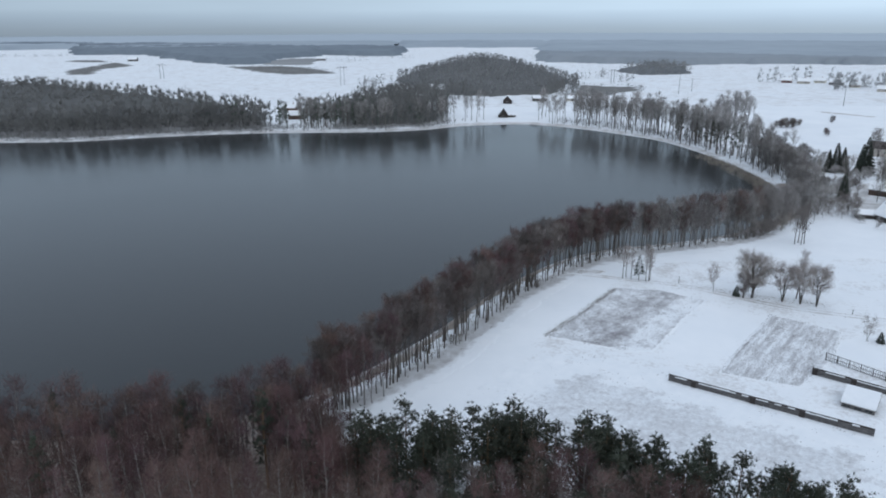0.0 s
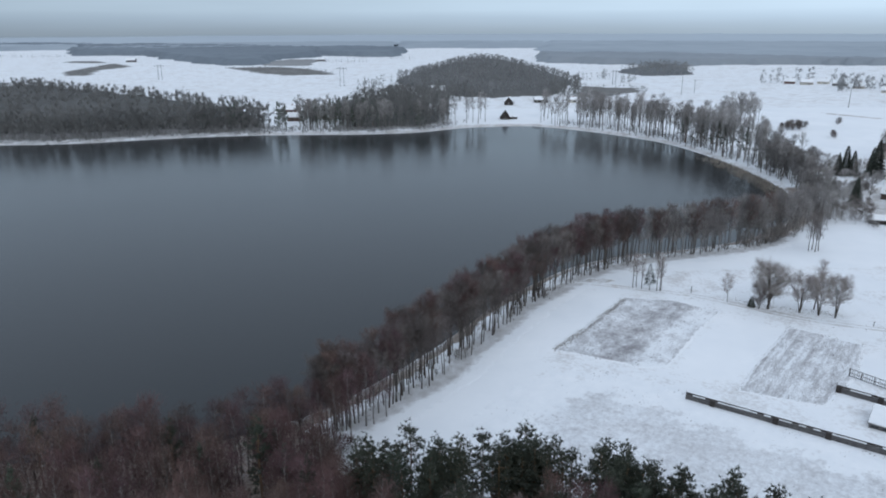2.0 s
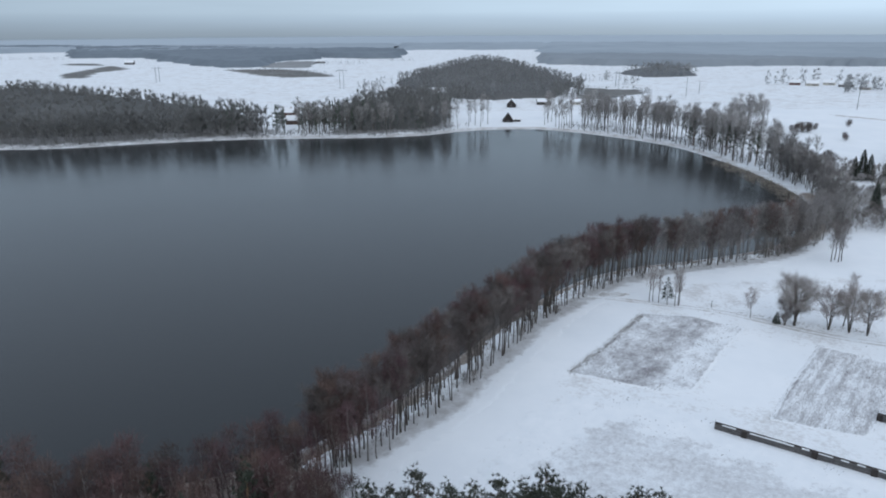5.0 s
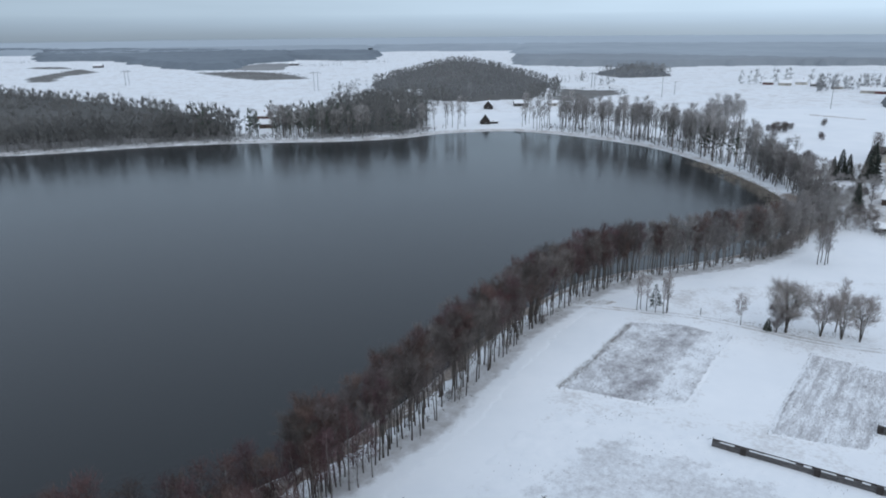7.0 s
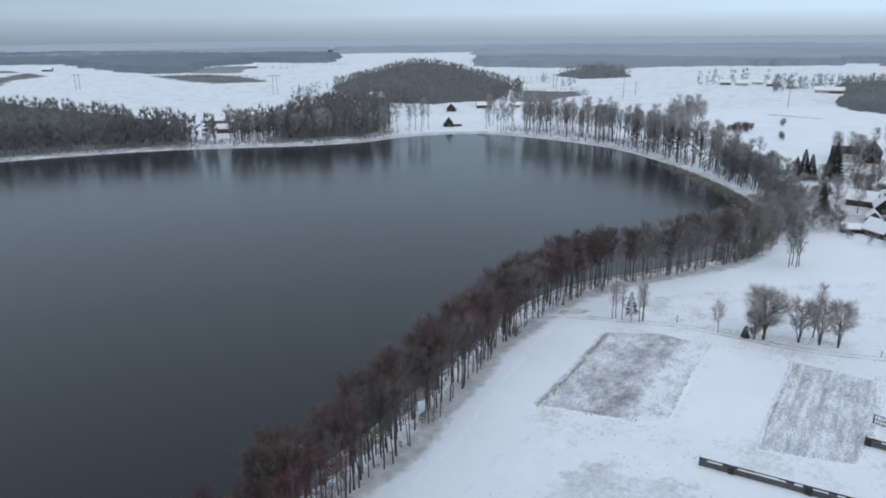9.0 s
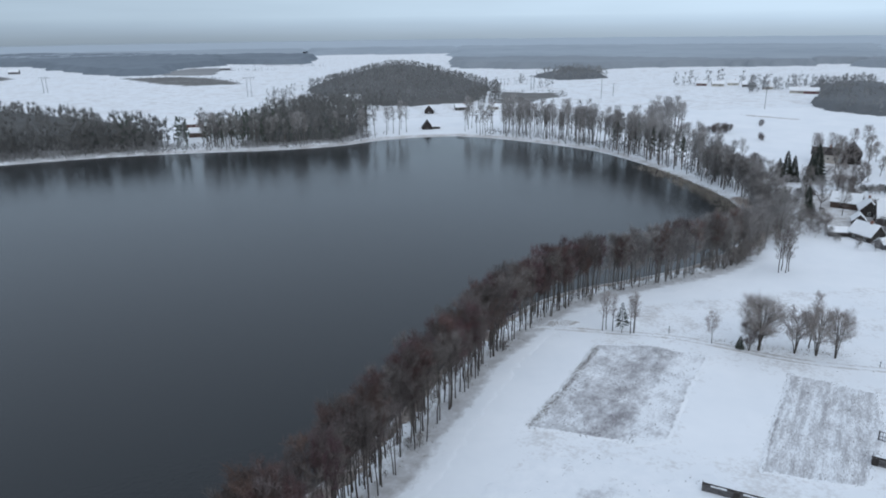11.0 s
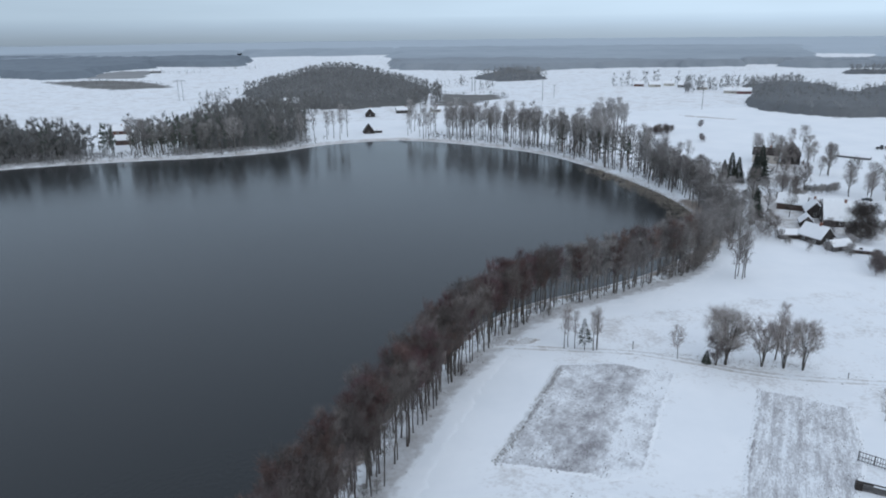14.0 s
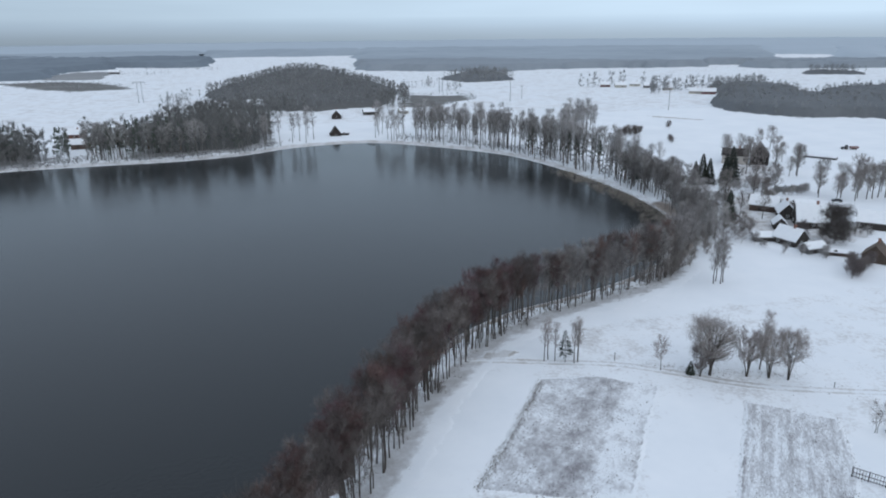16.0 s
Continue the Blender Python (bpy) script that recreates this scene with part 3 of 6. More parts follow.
def bare_tree(seed, h, spread, clear=0.4, limbs=26, twigs=1300, width=0.06, stems=1, lean=0.02, sides=6, reach=1.5, trunk_r=0.011, limb_r=0.0045, shape=0.6, rise=1.0, up=0.35):
    """A leafless tree: stems, rising limbs, and a haze of fine twigs. Returns the wood and the twigs."""
    rng = np.random.default_rng(seed)
    wood, anchors, ways = Soup(), [], []
    for s in range(stems):
        a = rng.uniform(0, 6.28)
        out = (0.13 if stems > 1 else lean) * h
        top = np.array([out * math.cos(a), out * math.sin(a), h * rng.uniform(0.9, 1.0)])
        r0 = h * trunk_r * (0.75 if stems > 1 else 1)
        trunk = [np.array([math.cos(a), math.sin(a), 0]) * (0.25 if stems > 1 else 0) + np.array([0, 0, -0.4])]
        for k in (0.15, 0.35, 0.55, 0.75, 1.0):
            w = rng.normal(size=3) * h * 0.008
            trunk.append(top * np.array([k ** 1.3, k ** 1.3, k]) + w * (k < 1))
        wood.tube(trunk, [r0 * 1.25, r0, r0 * 0.8, r0 * 0.6, r0 * 0.38, r0 * 0.08], sides)
        tk = np.array(trunk)
        for i in range(limbs // stems):
            k = clear + (0.97 - clear) * (i + rng.uniform()) / (limbs // stems)
            at = np.array([np.interp(k * h, tk[:, 2], tk[:, j]) for j in range(2)] + [k * h * top[2] / h])
            rel = (k - clear) / (1 - clear)
            prof = (rel + 0.25) ** 0.5 * (1.02 - rel) ** shape * 1.5
            ln = spread * prof * rng.uniform(0.7, 1.1)
            b = i * 2.4 + rng.uniform(-0.5, 0.5)
            d = np.array([math.cos(b), math.sin(b), rng.uniform(0.5, 1.1) * (rise + (1 - rise) * rel)])
            mid = at + d / np.linalg.norm(d) * ln * 0.5
            end = mid + np.array([d[0] * 0.8, d[1] * 0.8, d[2] * 1.25]) / 1.5 * ln * 0.55
            lr = max(h * limb_r * (1.1 - rel), 0.03)
            wood.tube([at, mid, end], [lr, lr * 0.65, lr * 0.2], 3)
            for q in (0.35, 0.55, 0.7, 0.85, 1.0):
                p = at + (mid - at) * min(q * 2, 1) + (end - mid) * max(q * 2 - 1, 0)
                anchors.append(p)
                ways.append((end - at) / (np.linalg.norm(end - at) + 1e-9))
        anchors += [top, top * np.array([1, 1, 0.93])]
        ways += [np.array([0, 0, 1.0])] * 2
    anchors, ways = np.array(anchors), np.array(ways)
    pick = rng.integers(0, len(anchors), twigs)
    o = anchors[pick] + rng.normal(size=(twigs, 3)) * min(spread, 4.0) * np.array([0.20, 0.20, 0.16])
    d = ways[pick] * 0.9 + rng.normal(size=(twigs, 3)) * 0.55 + np.array([0, 0, up])
    d /= np.linalg.norm(d, axis=1, keepdims=True)
    d *= rng.uniform(0.5, 1.0, (twigs, 1)) * reach
    return wood, blades(o, d, rng.uniform(0.6, 1.2, twigs) * width, rng)


def grown_tree(seed, h, spread, clear=0.4, stems=1, limbs=14, subs=5, twigs=9, width=0.05, reach=1.0, rise=1.6, fan=0.16, fork=0.0, trunk_r=0.011, limb_r=0.0042, low=0.45, sides=5):
    """A leafless tree that branches three times: stems, rising limbs, side branches, fine twigs."""
    rng = np.random.default_rng(seed)
    wood, org, way, thick = Soup(), [], [], []
    foot = np.array([0, 0, fork * h])
    r0 = h * trunk_r
    if fork:
        wood.tube([(0, 0, -0.4), (0, 0, fork * h * 0.5), (0.02 * h, 0, fork * h * 1.05)], [r0 * 1.5, r0 * 1.25, r0 * 1.1], sides + 1)
    for s in range(stems):
        a = 6.283 * s / stems + rng.uniform(-0.4, 0.4)
        out = (fan * rng.uniform(0.5, 1.25) if stems > 1 else 0.02) * h
        top = np.array([out * math.cos(a), out * math.sin(a), h * (rng.uniform(0.86, 1.0) if stems > 1 else 1.0)])
        rs = r0 * (0.62 if stems > 1 else 1.0)
        tk = [foot + np.array([math.cos(a), math.sin(a), 0]) * (0.3 * r0 if stems > 1 else 0) - np.array([0, 0, 0.0 if fork else 0.4])]
        for k in (0.2, 0.42, 0.62, 0.82, 1.0):
            tk.append(foot + (top - foot) * np.array([k ** 0.85, k ** 0.85, k]) + rng.normal(size=3) * h * 0.007 * (k < 1))
        wood.tube(tk, [rs * 1.2, rs, rs * 0.8, rs * 0.55, rs * 0.33, rs * 0.08], sides)
        tk = np.array(tk)
        n = max(limbs // stems, 2)
        for i in range(n):
            rel = (i + rng.uniform()) / n
            k = clear + (0.96 - clear) * rel
            at = np.array([np.interp(k * top[2], tk[:, 2], tk[:, j]) for j in range(2)] + [k * top[2]])
            ln = spread * (low + (1 - low) * math.sin(math.pi * min(rel * 0.9 + 0.12, 1.0))) * rng.uniform(0.75, 1.2)
            b = (a + rng.normal() * 1.1) if stems > 1 and rng.uniform() < 0.7 else i * 2.4 + rng.uniform(-0.6, 0.6)
            d = np.array([math.cos(b), math.sin(b), rise * rng.uniform(0.55, 1.15)])
            d /= np.linalg.norm(d)
            ln /= max(math.hypot(d[0], d[1]), 0.5)
            mid = at + d * ln * 0.5
            e = d + np.array([0, 0, 0.35]) + rng.normal(size=3) * 0.15
            e /= np.linalg.norm(e)
            end = mid + e * ln * 0.5
            end[2] = min(end[2], h * 1.03)
            lr = max(h * limb_r * (1.15 - 0.6 * rel), 0.03)
            wood.tube([at, mid, end], [lr, lr * 0.65, lr * 0.2], 3)
            for j in range(subs):
                q = 0.25 + 0.75 * (j + rng.uniform()) / subs
                p = at + (mid - at) * min(q * 2, 1) + (end - mid) * max(q * 2 - 1, 0)
                c = e * 0.8 + rng.normal(size=3) * 0.62 + np.array([0, 0, 0.2])
                c /= np.linalg.norm(c)
                sl = ln * 0.42 * (1.25 - q) + 0.35 * reach
                org.append(p[None])
                way.append((c * sl)[None])
                thick.append(np.full(1, max(lr * 0.7, width)))
                u = rng.uniform(0.0, 1.1, (twigs, 1))
                org.append(p + c * sl * u + rng.normal(size=(twigs, 3)) * 0.12 * reach)
                w = c * 0.5 + rng.normal(size=(twigs, 3)) * 0.55 + np.array([0, 0, 0.45])
                thick.append(rng.uniform(0.6, 1.3, twigs) * width)
                way.append(w / np.linalg.norm(w, axis=1, keepdims=True) * reach * rng.uniform(0.5, 1.1, (twigs, 1)))
    org, way = np.concatenate(org), np.concatenate(way)
    return wood, blades(org, way, np.concatenate(thick), rng)


def pine(seed, h, spread, clear=0.45, limbs=24, tufts=150, per=16, size=0.75, wide=0.12):
    """A Scots pine: a bare reddish trunk and a crown of needle tufts on crooked limbs."""
    rng = np.random.default_rng(seed)
    wood, cent = Soup(), []
    r0 = h * 0.012
    tk = np.array([[0, 0, -0.4]] + [[rng.normal() * h * 0.006, rng.normal() * h * 0.006, h * k] for k in (0.2, 0.45, 0.7, 0.96)])
    wood.tube(tk, [r0 * 1.2, r0, r0 * 0.75, r0 * 0.5, r0 * 0.1], 6)
    for i in range(limbs):
        rel = (i + rng.uniform()) / limbs
        k = clear + (0.96 - clear) * rel
        at = np.array([0, 0, k * h])
        ln = spread * (1.04 - rel) ** 0.75 * (0.75 + 0.35 * min(rel * 4, 1)) * rng.uniform(0.65, 1.15)
        b = i * 2.4 + rng.uniform(-0.6, 0.6)
        d = np.array([math.cos(b), math.sin(b), rng.uniform(0.0, 0.75)])
        end = at + d * ln
        wood.tube([at, at + d * ln * 0.5 + np.array([0, 0, -0.05 * ln]), end], [r0 * 0.35, r0 * 0.22, 0.02], 3)
        for _ in range(max(tufts // limbs, 1)):
            q = rng.uniform(0.45, 1.05)
            cent.append(at + d * ln * q + rng.normal(size=3) * np.array([0.5, 0.5, 0.28]) * spread * 0.22)
    cent += [np.array([0, 0, h * k]) + rng.normal(size=3) * 0.2 for k in (0.90, 0.93, 0.96, 0.99, 1.01, 1.03)]
    cent = np.repeat(np.array(cent), per, 0)
    d = rng.normal(size=cent.shape) * np.array([1, 1, 0.7]) + np.array([0, 0, 0.9])
    d *= size * rng.uniform(0.6, 1.1, (len(d), 1)) / np.linalg.norm(d, axis=1, keepdims=True)
    return wood, blades(cent - d * 0.2, d, np.full(len(d), wide), rng)


def spruce(seed, h, spread, tiers=16, per=9, wide=0.5, low=0.08):
    """A spruce: drooping whorls that shorten to the tip."""
    rng = np.random.default_rng(seed)
    wood = Soup()
    wood.tube([(0, 0, -0.4), (0, 0, h * 0.5), (0, 0, h)], [h * 0.013, h * 0.008, 0.03], 5)
    n = tiers * per * 9
    rel = rng.uniform(0, 1, n) ** 1.15
    a = rng.uniform(0, 6.283, n)
    far = spread * ((1 - rel) ** 0.8 + 0.04) * (1 + 0.22 * np.sin(rel * tiers * 6.283 + a * 2)) * rng.uniform(0.45, 1.0, n) ** 0.5
    o = np.stack([np.cos(a) * far * 0.55, np.sin(a) * far * 0.55, h * (low + (0.98 - low) * rel)], 1)
    d = np.stack([np.cos(a + rng.normal(size=n) * 0.3), np.sin(a + rng.normal(size=n) * 0.3), rng.uniform(-0.65, -0.1, n) + 0.5 * rel], 1)
    d *= (far * 0.5 + 0.2)[:, None]
    return wood, blades(o, d, wide * (0.4 + 0.6 * (1 - rel)), rng)


def tree_thing(kind, wood, crown, m_wood, m_crown, label, group=""):
    """A tree of two parts that stands at the origin; copies are set out from it."""
    root = new(kind)
    root.empty_display_size = 0.5
    part("trunk", wood.mesh("trunk", m_wood, True), root)
    part("crown", tri_mesh("crown", *crown, m_crown), root)
    return tagged(root, label, "tree", group)


def plant(models, spots, rng, scale=(0.85, 1.15), sink=0.0):
    """Copies of the models at the spots; the first copy of each model is the model itself."""
    fresh = [None if ob.get("set_out") else ob for ob in models]
    for n, (x, y) in enumerate(spots):
        s = rng.uniform(*scale)
        m = pose(x, y, ground_z(x, y) - sink, rng.uniform(-2, 2), rng.uniform(-2, 2), rng.uniform(0, 360))
        k = n % len(models)
        if fresh[k] is not None:
            fresh[k].matrix_basis = m
            fresh[k].scale = (s, s, s)
            fresh[k] = None
            models[k]["set_out"] = 1
        else:
            ob = copy_thing(models[k], m)
            ob.scale = (s, s, s)


def along(line, n, rng, jitter):
    """Spots strewn along a line."""
    p = np.array(line, float)
    seg = np.r_[0, np.cumsum(np.hypot(*np.diff(p, axis=0).T))]
    s = np.sort(rng.uniform(0, seg[-1], n))
    return [(np.interp(k, seg, p[:, 0]) + rng.normal() * jitter, np.interp(k, seg, p[:, 1]) + rng.normal() * jitter) for k in s]


def inside_spots(poly, n, rng, gap=0.0):
    poly = np.array(poly, float)
    lo, hi = poly.min(0), poly.max(0)
    p = rng.uniform(lo, hi, (6 * n + 200, 2))
    p = p[signed(poly, p[:, 0], p[:, 1]) < 0]
    if not gap:
        return [tuple(q) for q in p[:n]]
    got = np.zeros((0, 2))
    for q in p:
        if len(got) >= n:
            break
        if not len(got) or ((got - q) ** 2).sum(1).min() > gap * gap:
            got = np.vstack([got, q])
    return [tuple(q) for q in got]


def strewn(name, templates, spots, mat, label, rng, scale=(0.8, 1.2), category="woods", sink=0.0):
    """Many trees as one sheet of woods: templates are (verts, tris)."""
    vs, ts, n = [], [], 0
    xy = np.array(spots)
    zs = height(xy[:, 0], xy[:, 1]) - sink
    for (x, y), z in zip(spots, zs):
        v, t = templates[rng.integers(len(templates))]
        a, s = rng.uniform(0, 6.28), rng.uniform(*scale)
        c, q = math.cos(a) * s, math.sin(a) * s
        vs.append(np.stack([v[:, 0] * c - v[:, 1] * q + x, v[:, 0] * q + v[:, 1] * c + y, v[:, 2] * s + z], 1))
        ts.append(t + n)
        n += len(v)
    me = tri_mesh(name, np.concatenate(vs), np.concatenate(ts), mat)
    return tagged(new(name, me), label, category, kind="stuff")


def as_tris(wood, crown):
    """Wood and twigs of a template in one pair of arrays."""
    v, t = np.array(wood.v), []
    for f in wood.f:
        t += [(f[0], f[k], f[k + 1]) for k in range(1, len(f) - 1)]
    cv, ct = crown
    return np.concatenate([v, cv]), np.concatenate([np.array(t), ct + len(v)])


rng = np.random.default_rng(7)
ROW = [(-24, 122), (-20.5, 126), (-11, 137), (-4.7, 143.5), (7.2, 163.5), (20.5, 186.5), (36, 205), (47.5, 216), (63, 224.5), (75.5, 228.5), (90.5, 233), (106, 238.5), (121, 250)]


def on_land(spots, least):
    p = np.array(spots)
    return [tuple(q) for q in p[signed(LAKE, p[:, 0], p[:, 1]) > least]]


def tufts(name, spots, h, n, wide, mat, label, category="grass"):
    """Dry stalks in bunches, as one sheet of growth."""
    xy = np.repeat(np.array(spots), n, 0)
    o = np.c_[xy + rng.normal(size=xy.shape) * h * 0.35, np.zeros(len(xy))]
    o[:, 2] = height(o[:, 0], o[:, 1]) - 0.05
    d = rng.normal(size=o.shape) * np.array([0.45, 0.45, 0.1]) + np.array([0, 0, 1])
    d *= h * rng.uniform(0.5, 1.1, (len(o), 1)) / np.linalg.norm(d, axis=1, keepdims=True)
    v, t = blades(o, d, np.full(len(o), wide), rng)
    return tagged(new(name, tri_mesh(name, v, t, mat)), label, category, kind="stuff")


def clods(name, spots, long, wide, tall, turn, mat, label, category="grass"):
    """Low uneven tussocks, longer along the rows, as one sheet of growth."""
    xy = np.array(spots)
    n, k = len(xy), 7
    a = np.arange(k) * 6.283 / k
    r = rng.uniform(0.55, 1.2, (n, k))
    size = rng.uniform(0.35, 1.0, (n, 1)) ** 1.5
    lx, ly = np.cos(a) * r * long * size / 2, np.sin(a) * r * wide * size / 2
    t = radians(turn) + rng.normal(size=(n, 1)) * 0.25
    x, y = xy[:, :1] + lx * np.cos(t) - ly * np.sin(t), xy[:, 1:] + lx * np.sin(t) + ly * np.cos(t)
    z = height(x, y) - 0.03
    top = np.c_[xy + rng.normal(size=xy.shape) * 0.05, height(xy[:, 0], xy[:, 1]) + tall * rng.uniform(0.5, 1.2, n)]
    v = np.concatenate([np.stack([x, y, z], -1), top[:, None]], 1).reshape(-1, 3)
    f = np.array([(q, (q + 1) % k, k) for q in range(k)])
    tris = (f[None] + (np.arange(n) * (k + 1))[:, None, None]).reshape(-1, 3)
    return tagged(new(name, tri_mesh(name, v, tris, mat)), label, category, kind="stuff")


def clumped(poly, n, rng, size):
    """Spots inside a polygon that gather in patches."""
    p = np.array(inside_spots(poly, 4 * n, rng))
    w = np.sin(p[:, 0] / size + 2.1 * np.sin(p[:, 1] / size * 0.8)) * np.sin(p[:, 1] / size * 1.3 + 1.7 * np.sin(p[:, 0] / size * 0.6)) + rng.normal(size=len(p)) * 0.45
    return [tuple(q) for q in p[np.argsort(-w)][:n]]


def canopy(poly, mat, top=9.5, step=None, uneven=2.3, edge=25.0, dome=0.0, name="distant_woods", label="distant woods with blue-grey haze put into their colour"):
    """Woods far off as one sheet: a rough roof of crowns, lower towards the edge by dome metres."""
    poly = np.array(poly, float)
    lo, hi = poly.min(0) - 2.8 * edge, poly.max(0) + 2.8 * edge
    step = step or (11.0 if poly[:, 1].max() < 2300 else 20.0)
    gx, gy = np.meshgrid(np.arange(lo[0], hi[0], step), np.arange(lo[1], hi[1], step))
    gx, gy = gx + rng.uniform(-0.28, 0.28, gx.shape) * step, gy + rng.uniform(-0.28, 0.28, gx.shape) * step
    d = -signed(poly, gx, gy) + edge * np.sin(gx / 61 + 1.5 * np.sin(gy / 47)) + 0.56 * edge * np.sin(gx / 23 - gy / 31)
    crown = top + uneven * rng.normal(size=gx.shape) + 0.65 * uneven * np.sin(gx / 43 + gy / 37) - dome * np.exp(-np.maximum(d, 0) / 14)
    z = height(gx, gy) + np.where(d > 0, crown, -1.5)
    n = gx.shape[1]
    i = (np.arange(gx.shape[0] - 1)[:, None] * n + np.arange(n - 1)).ravel()
    ok = (d > 0).ravel()
    i = i[ok[i] | ok[i + 1] | ok[i + n] | ok[i + n + 1]]
    used, inv = np.unique(np.concatenate([np.stack([i, i + 1, i + n + 1], 1), np.stack([i, i + n + 1, i + n], 1)]), return_inverse=True)
    v = np.stack([gx, gy, z], -1).reshape(-1, 3)[used]
    tagged(new(name, tri_mesh(name, v, inv.reshape(-1, 3), mat)), label, "woods", kind="stuff")


def bank_spots(line, n, lo, hi, rng):
    """Spots strewn along a line, set back from it by lo to hi metres on its left."""
    p = np.array(line, float)
    seg = np.r_[0, np.cumsum(np.hypot(*np.diff(p, axis=0).T))]
    out = []
    for k in np.sort(rng.uniform(0, seg[-1], n)):
        a, b = np.array([np.interp(k - 2, seg, p[:, i]) for i in range(2)]), np.array([np.interp(k + 2, seg, p[:, i]) for i in range(2)])
        t = (b - a) / np.hypot(*(b - a))
        out.append(tuple((a + b) / 2 + np.array([-t[1], t[0]]) * rng.uniform(lo, hi)))
    return out


def near_shore_row():
    label = "tall leafless brown alder on the snowy lake bank"
    models = [tree_thing("alder_tree", *grown_tree(s, 15.8, 2.6, 0.42, 1, 15, 5, 17, 0.05, 1.5, 1.5, trunk_r=0.0085), m_bark, m_twig, label, "shore row") for s in range(6)]
    models += [tree_thing("birch_tree", *grown_tree(20 + s, 16.4, 2.4, 0.44, 1, 15, 5, 17, 0.05, 1.5, 1.7, trunk_r=0.0085), m_bark, m_redtwig, "slender leafless birch with red-brown twigs by the lake", "shore row") for s in range(3)]
    plant(models, on_land(bank_spots(ROW[:9], 235, -3.0, 3.6, rng), 0.6), rng, (0.72, 1.08))
    pale = [tree_thing("alder_tree", *grown_tree(10 + s, 15.4, 2.6, 0.32, 1, 13, 5, 13, 0.065, 1.5, 1.5, trunk_r=0.009), m_hazebark, m_endtwig, "leafless grey-brown alder on the snowy lake bank", "shore row") for s in range(4)]
    plant(pale + [models[1], models[7]], on_land(bank_spots(ROW[8:], 100, -2.2, 4.5, rng), 0.6), rng, (0.72, 1.08))
    shrub = [tree_thing("shrub", *bare_tree(30 + s, 3.4, 1.5, 0.05, 18, 500, 0.05, stems=3, reach=0.9), m_bark, m_greytwig, "low bare shrub under the shore trees", "shore shrubs") for s in range(2)]
    plant(shrub, on_land(along(ROW[2:], 26, rng, 2.5), 1), rng, (0.4, 0.9))
    spots = on_land(along([(x - 1.0, y + 1.0) for x, y in ROW], 800, rng, 2.6), 0.5)
    tufts("bank_grass", spots, 0.7, 9, 0.06, m_reed, "tan dry grass on the lake bank under the trees")


def foreground_forest():
    pines = [tree_thing("pine_tree", *pine(40 + s, 14.6, 3.9, 0.20, 28, 340, 10, 0.7, 0.12), m_pinebark, m_needle, "dark green bushy pine dusted with snow", "forest edge") for s in range(4)]
    line = [(-14, 94), (2, 97), (15, 97), (23, 93), (30, 87), (40, 86), (50, 80), (62, 72)]
    spots = along(line, 92, rng, 1.6) + inside_spots([(-14, 90), (20, 90), (50, 76), (40, 78), (-12, 82)], 20, rng, 2.2)
    spots += [(-13.0, 100.0), (-10.0, 101.0), (-6.0, 100.0), (-2.0, 99.0), (-11.0, 93.0), (-7.0, 91.0), (-3.0, 93.0), (1.0, 97.0)]
    plant(pines, spots, rng, (0.82, 1.08))
    greys = [tree_thing("aspen_tree", *bare_tree(46 + s, 13.5, 2.8, 0.2, 22, 1200, 0.06), m_bark, m_greytwig, "leafless tree with snow-dusted grey twigs among pines", "forest edge") for s in range(2)]
    plant(greys, inside_spots([(-14, 92), (20, 92), (48, 79), (60, 70), (48, 66), (-14, 80)], 46, rng, 1.8), rng, (0.7, 0.98))
    reds = [tree_thing("birch_tree", *bare_tree(60 + s, 17, 3.0, 0.32, 22, 1200, 0.066, reach=1.4), m_birch, m_redtwig, "leafless birch with red-brown twigs in the mixed wood", "forest edge") for s in range(5)]
    spots = inside_spots([(-98, 106), (-50, 109), (-31, 112), (-22, 106), (-15, 97), (-18, 84), (-90, 80)], 165, rng, 1.8) + inside_spots([(-14, 90), (20, 89), (48, 74), (58, 66), (48, 62), (-14, 78)], 34, rng, 2.2)
    plant(reds, spots, rng, (0.75, 1.0))
    plant(reds, inside_spots([(-20, 101), (-13, 99), (-9, 94), (-16, 90), (-22, 95)], 12, rng, 1.8), rng, (0.55, 0.75))
    plant(reds, inside_spots([(-34, 117), (-24, 124), (-16, 131), (-11, 129), (-19, 118), (-28, 111)], 26, rng, 1.5), rng, (0.6, 0.9))
    under = [tree_thing("shrub", *bare_tree(35 + s, 4.0, 1.9, 0.05, 18, 600, 0.05, stems=3, reach=1.0), m_bark, (m_greytwig, m_redtwig)[s], ("low grey bare shrub at the wood's edge", "low red-brown bare shrub at the wood's edge")[s], "wood shrubs") for s in range(2)]
    plant(under, inside_spots([(-26, 119), (-18, 116), (-12, 104), (-10, 96), (-20, 96), (-28, 110)], 30, rng, 1.3), rng, (0.5, 1.1))
    tufts("wood_grass", inside_spots([(-26, 119), (-18, 117), (-11, 104), (-9, 95), (-20, 92), (-30, 110)], 260, rng), 0.6, 9, 0.06, m_reed, "tan dry grass at the wood's edge")
    more = [tree_thing("pine_tree", *pine(50 + s, 16.5, 2.6, 0.3, 22, 180, 9, 0.8, 0.19), m_pinebark, m_needle, "tall pine among leafless birches, dusted with snow", "forest edge") for s in range(2)]
    plant(more, [(-31, 105), (-27, 102), (-72, 97), (-60, 88), (-42, 98), (-36, 95), (-24, 96), (-66, 104), (-76, 100), (-50, 92), (-29, 98), (-20, 90)], rng, (0.85, 1.05))


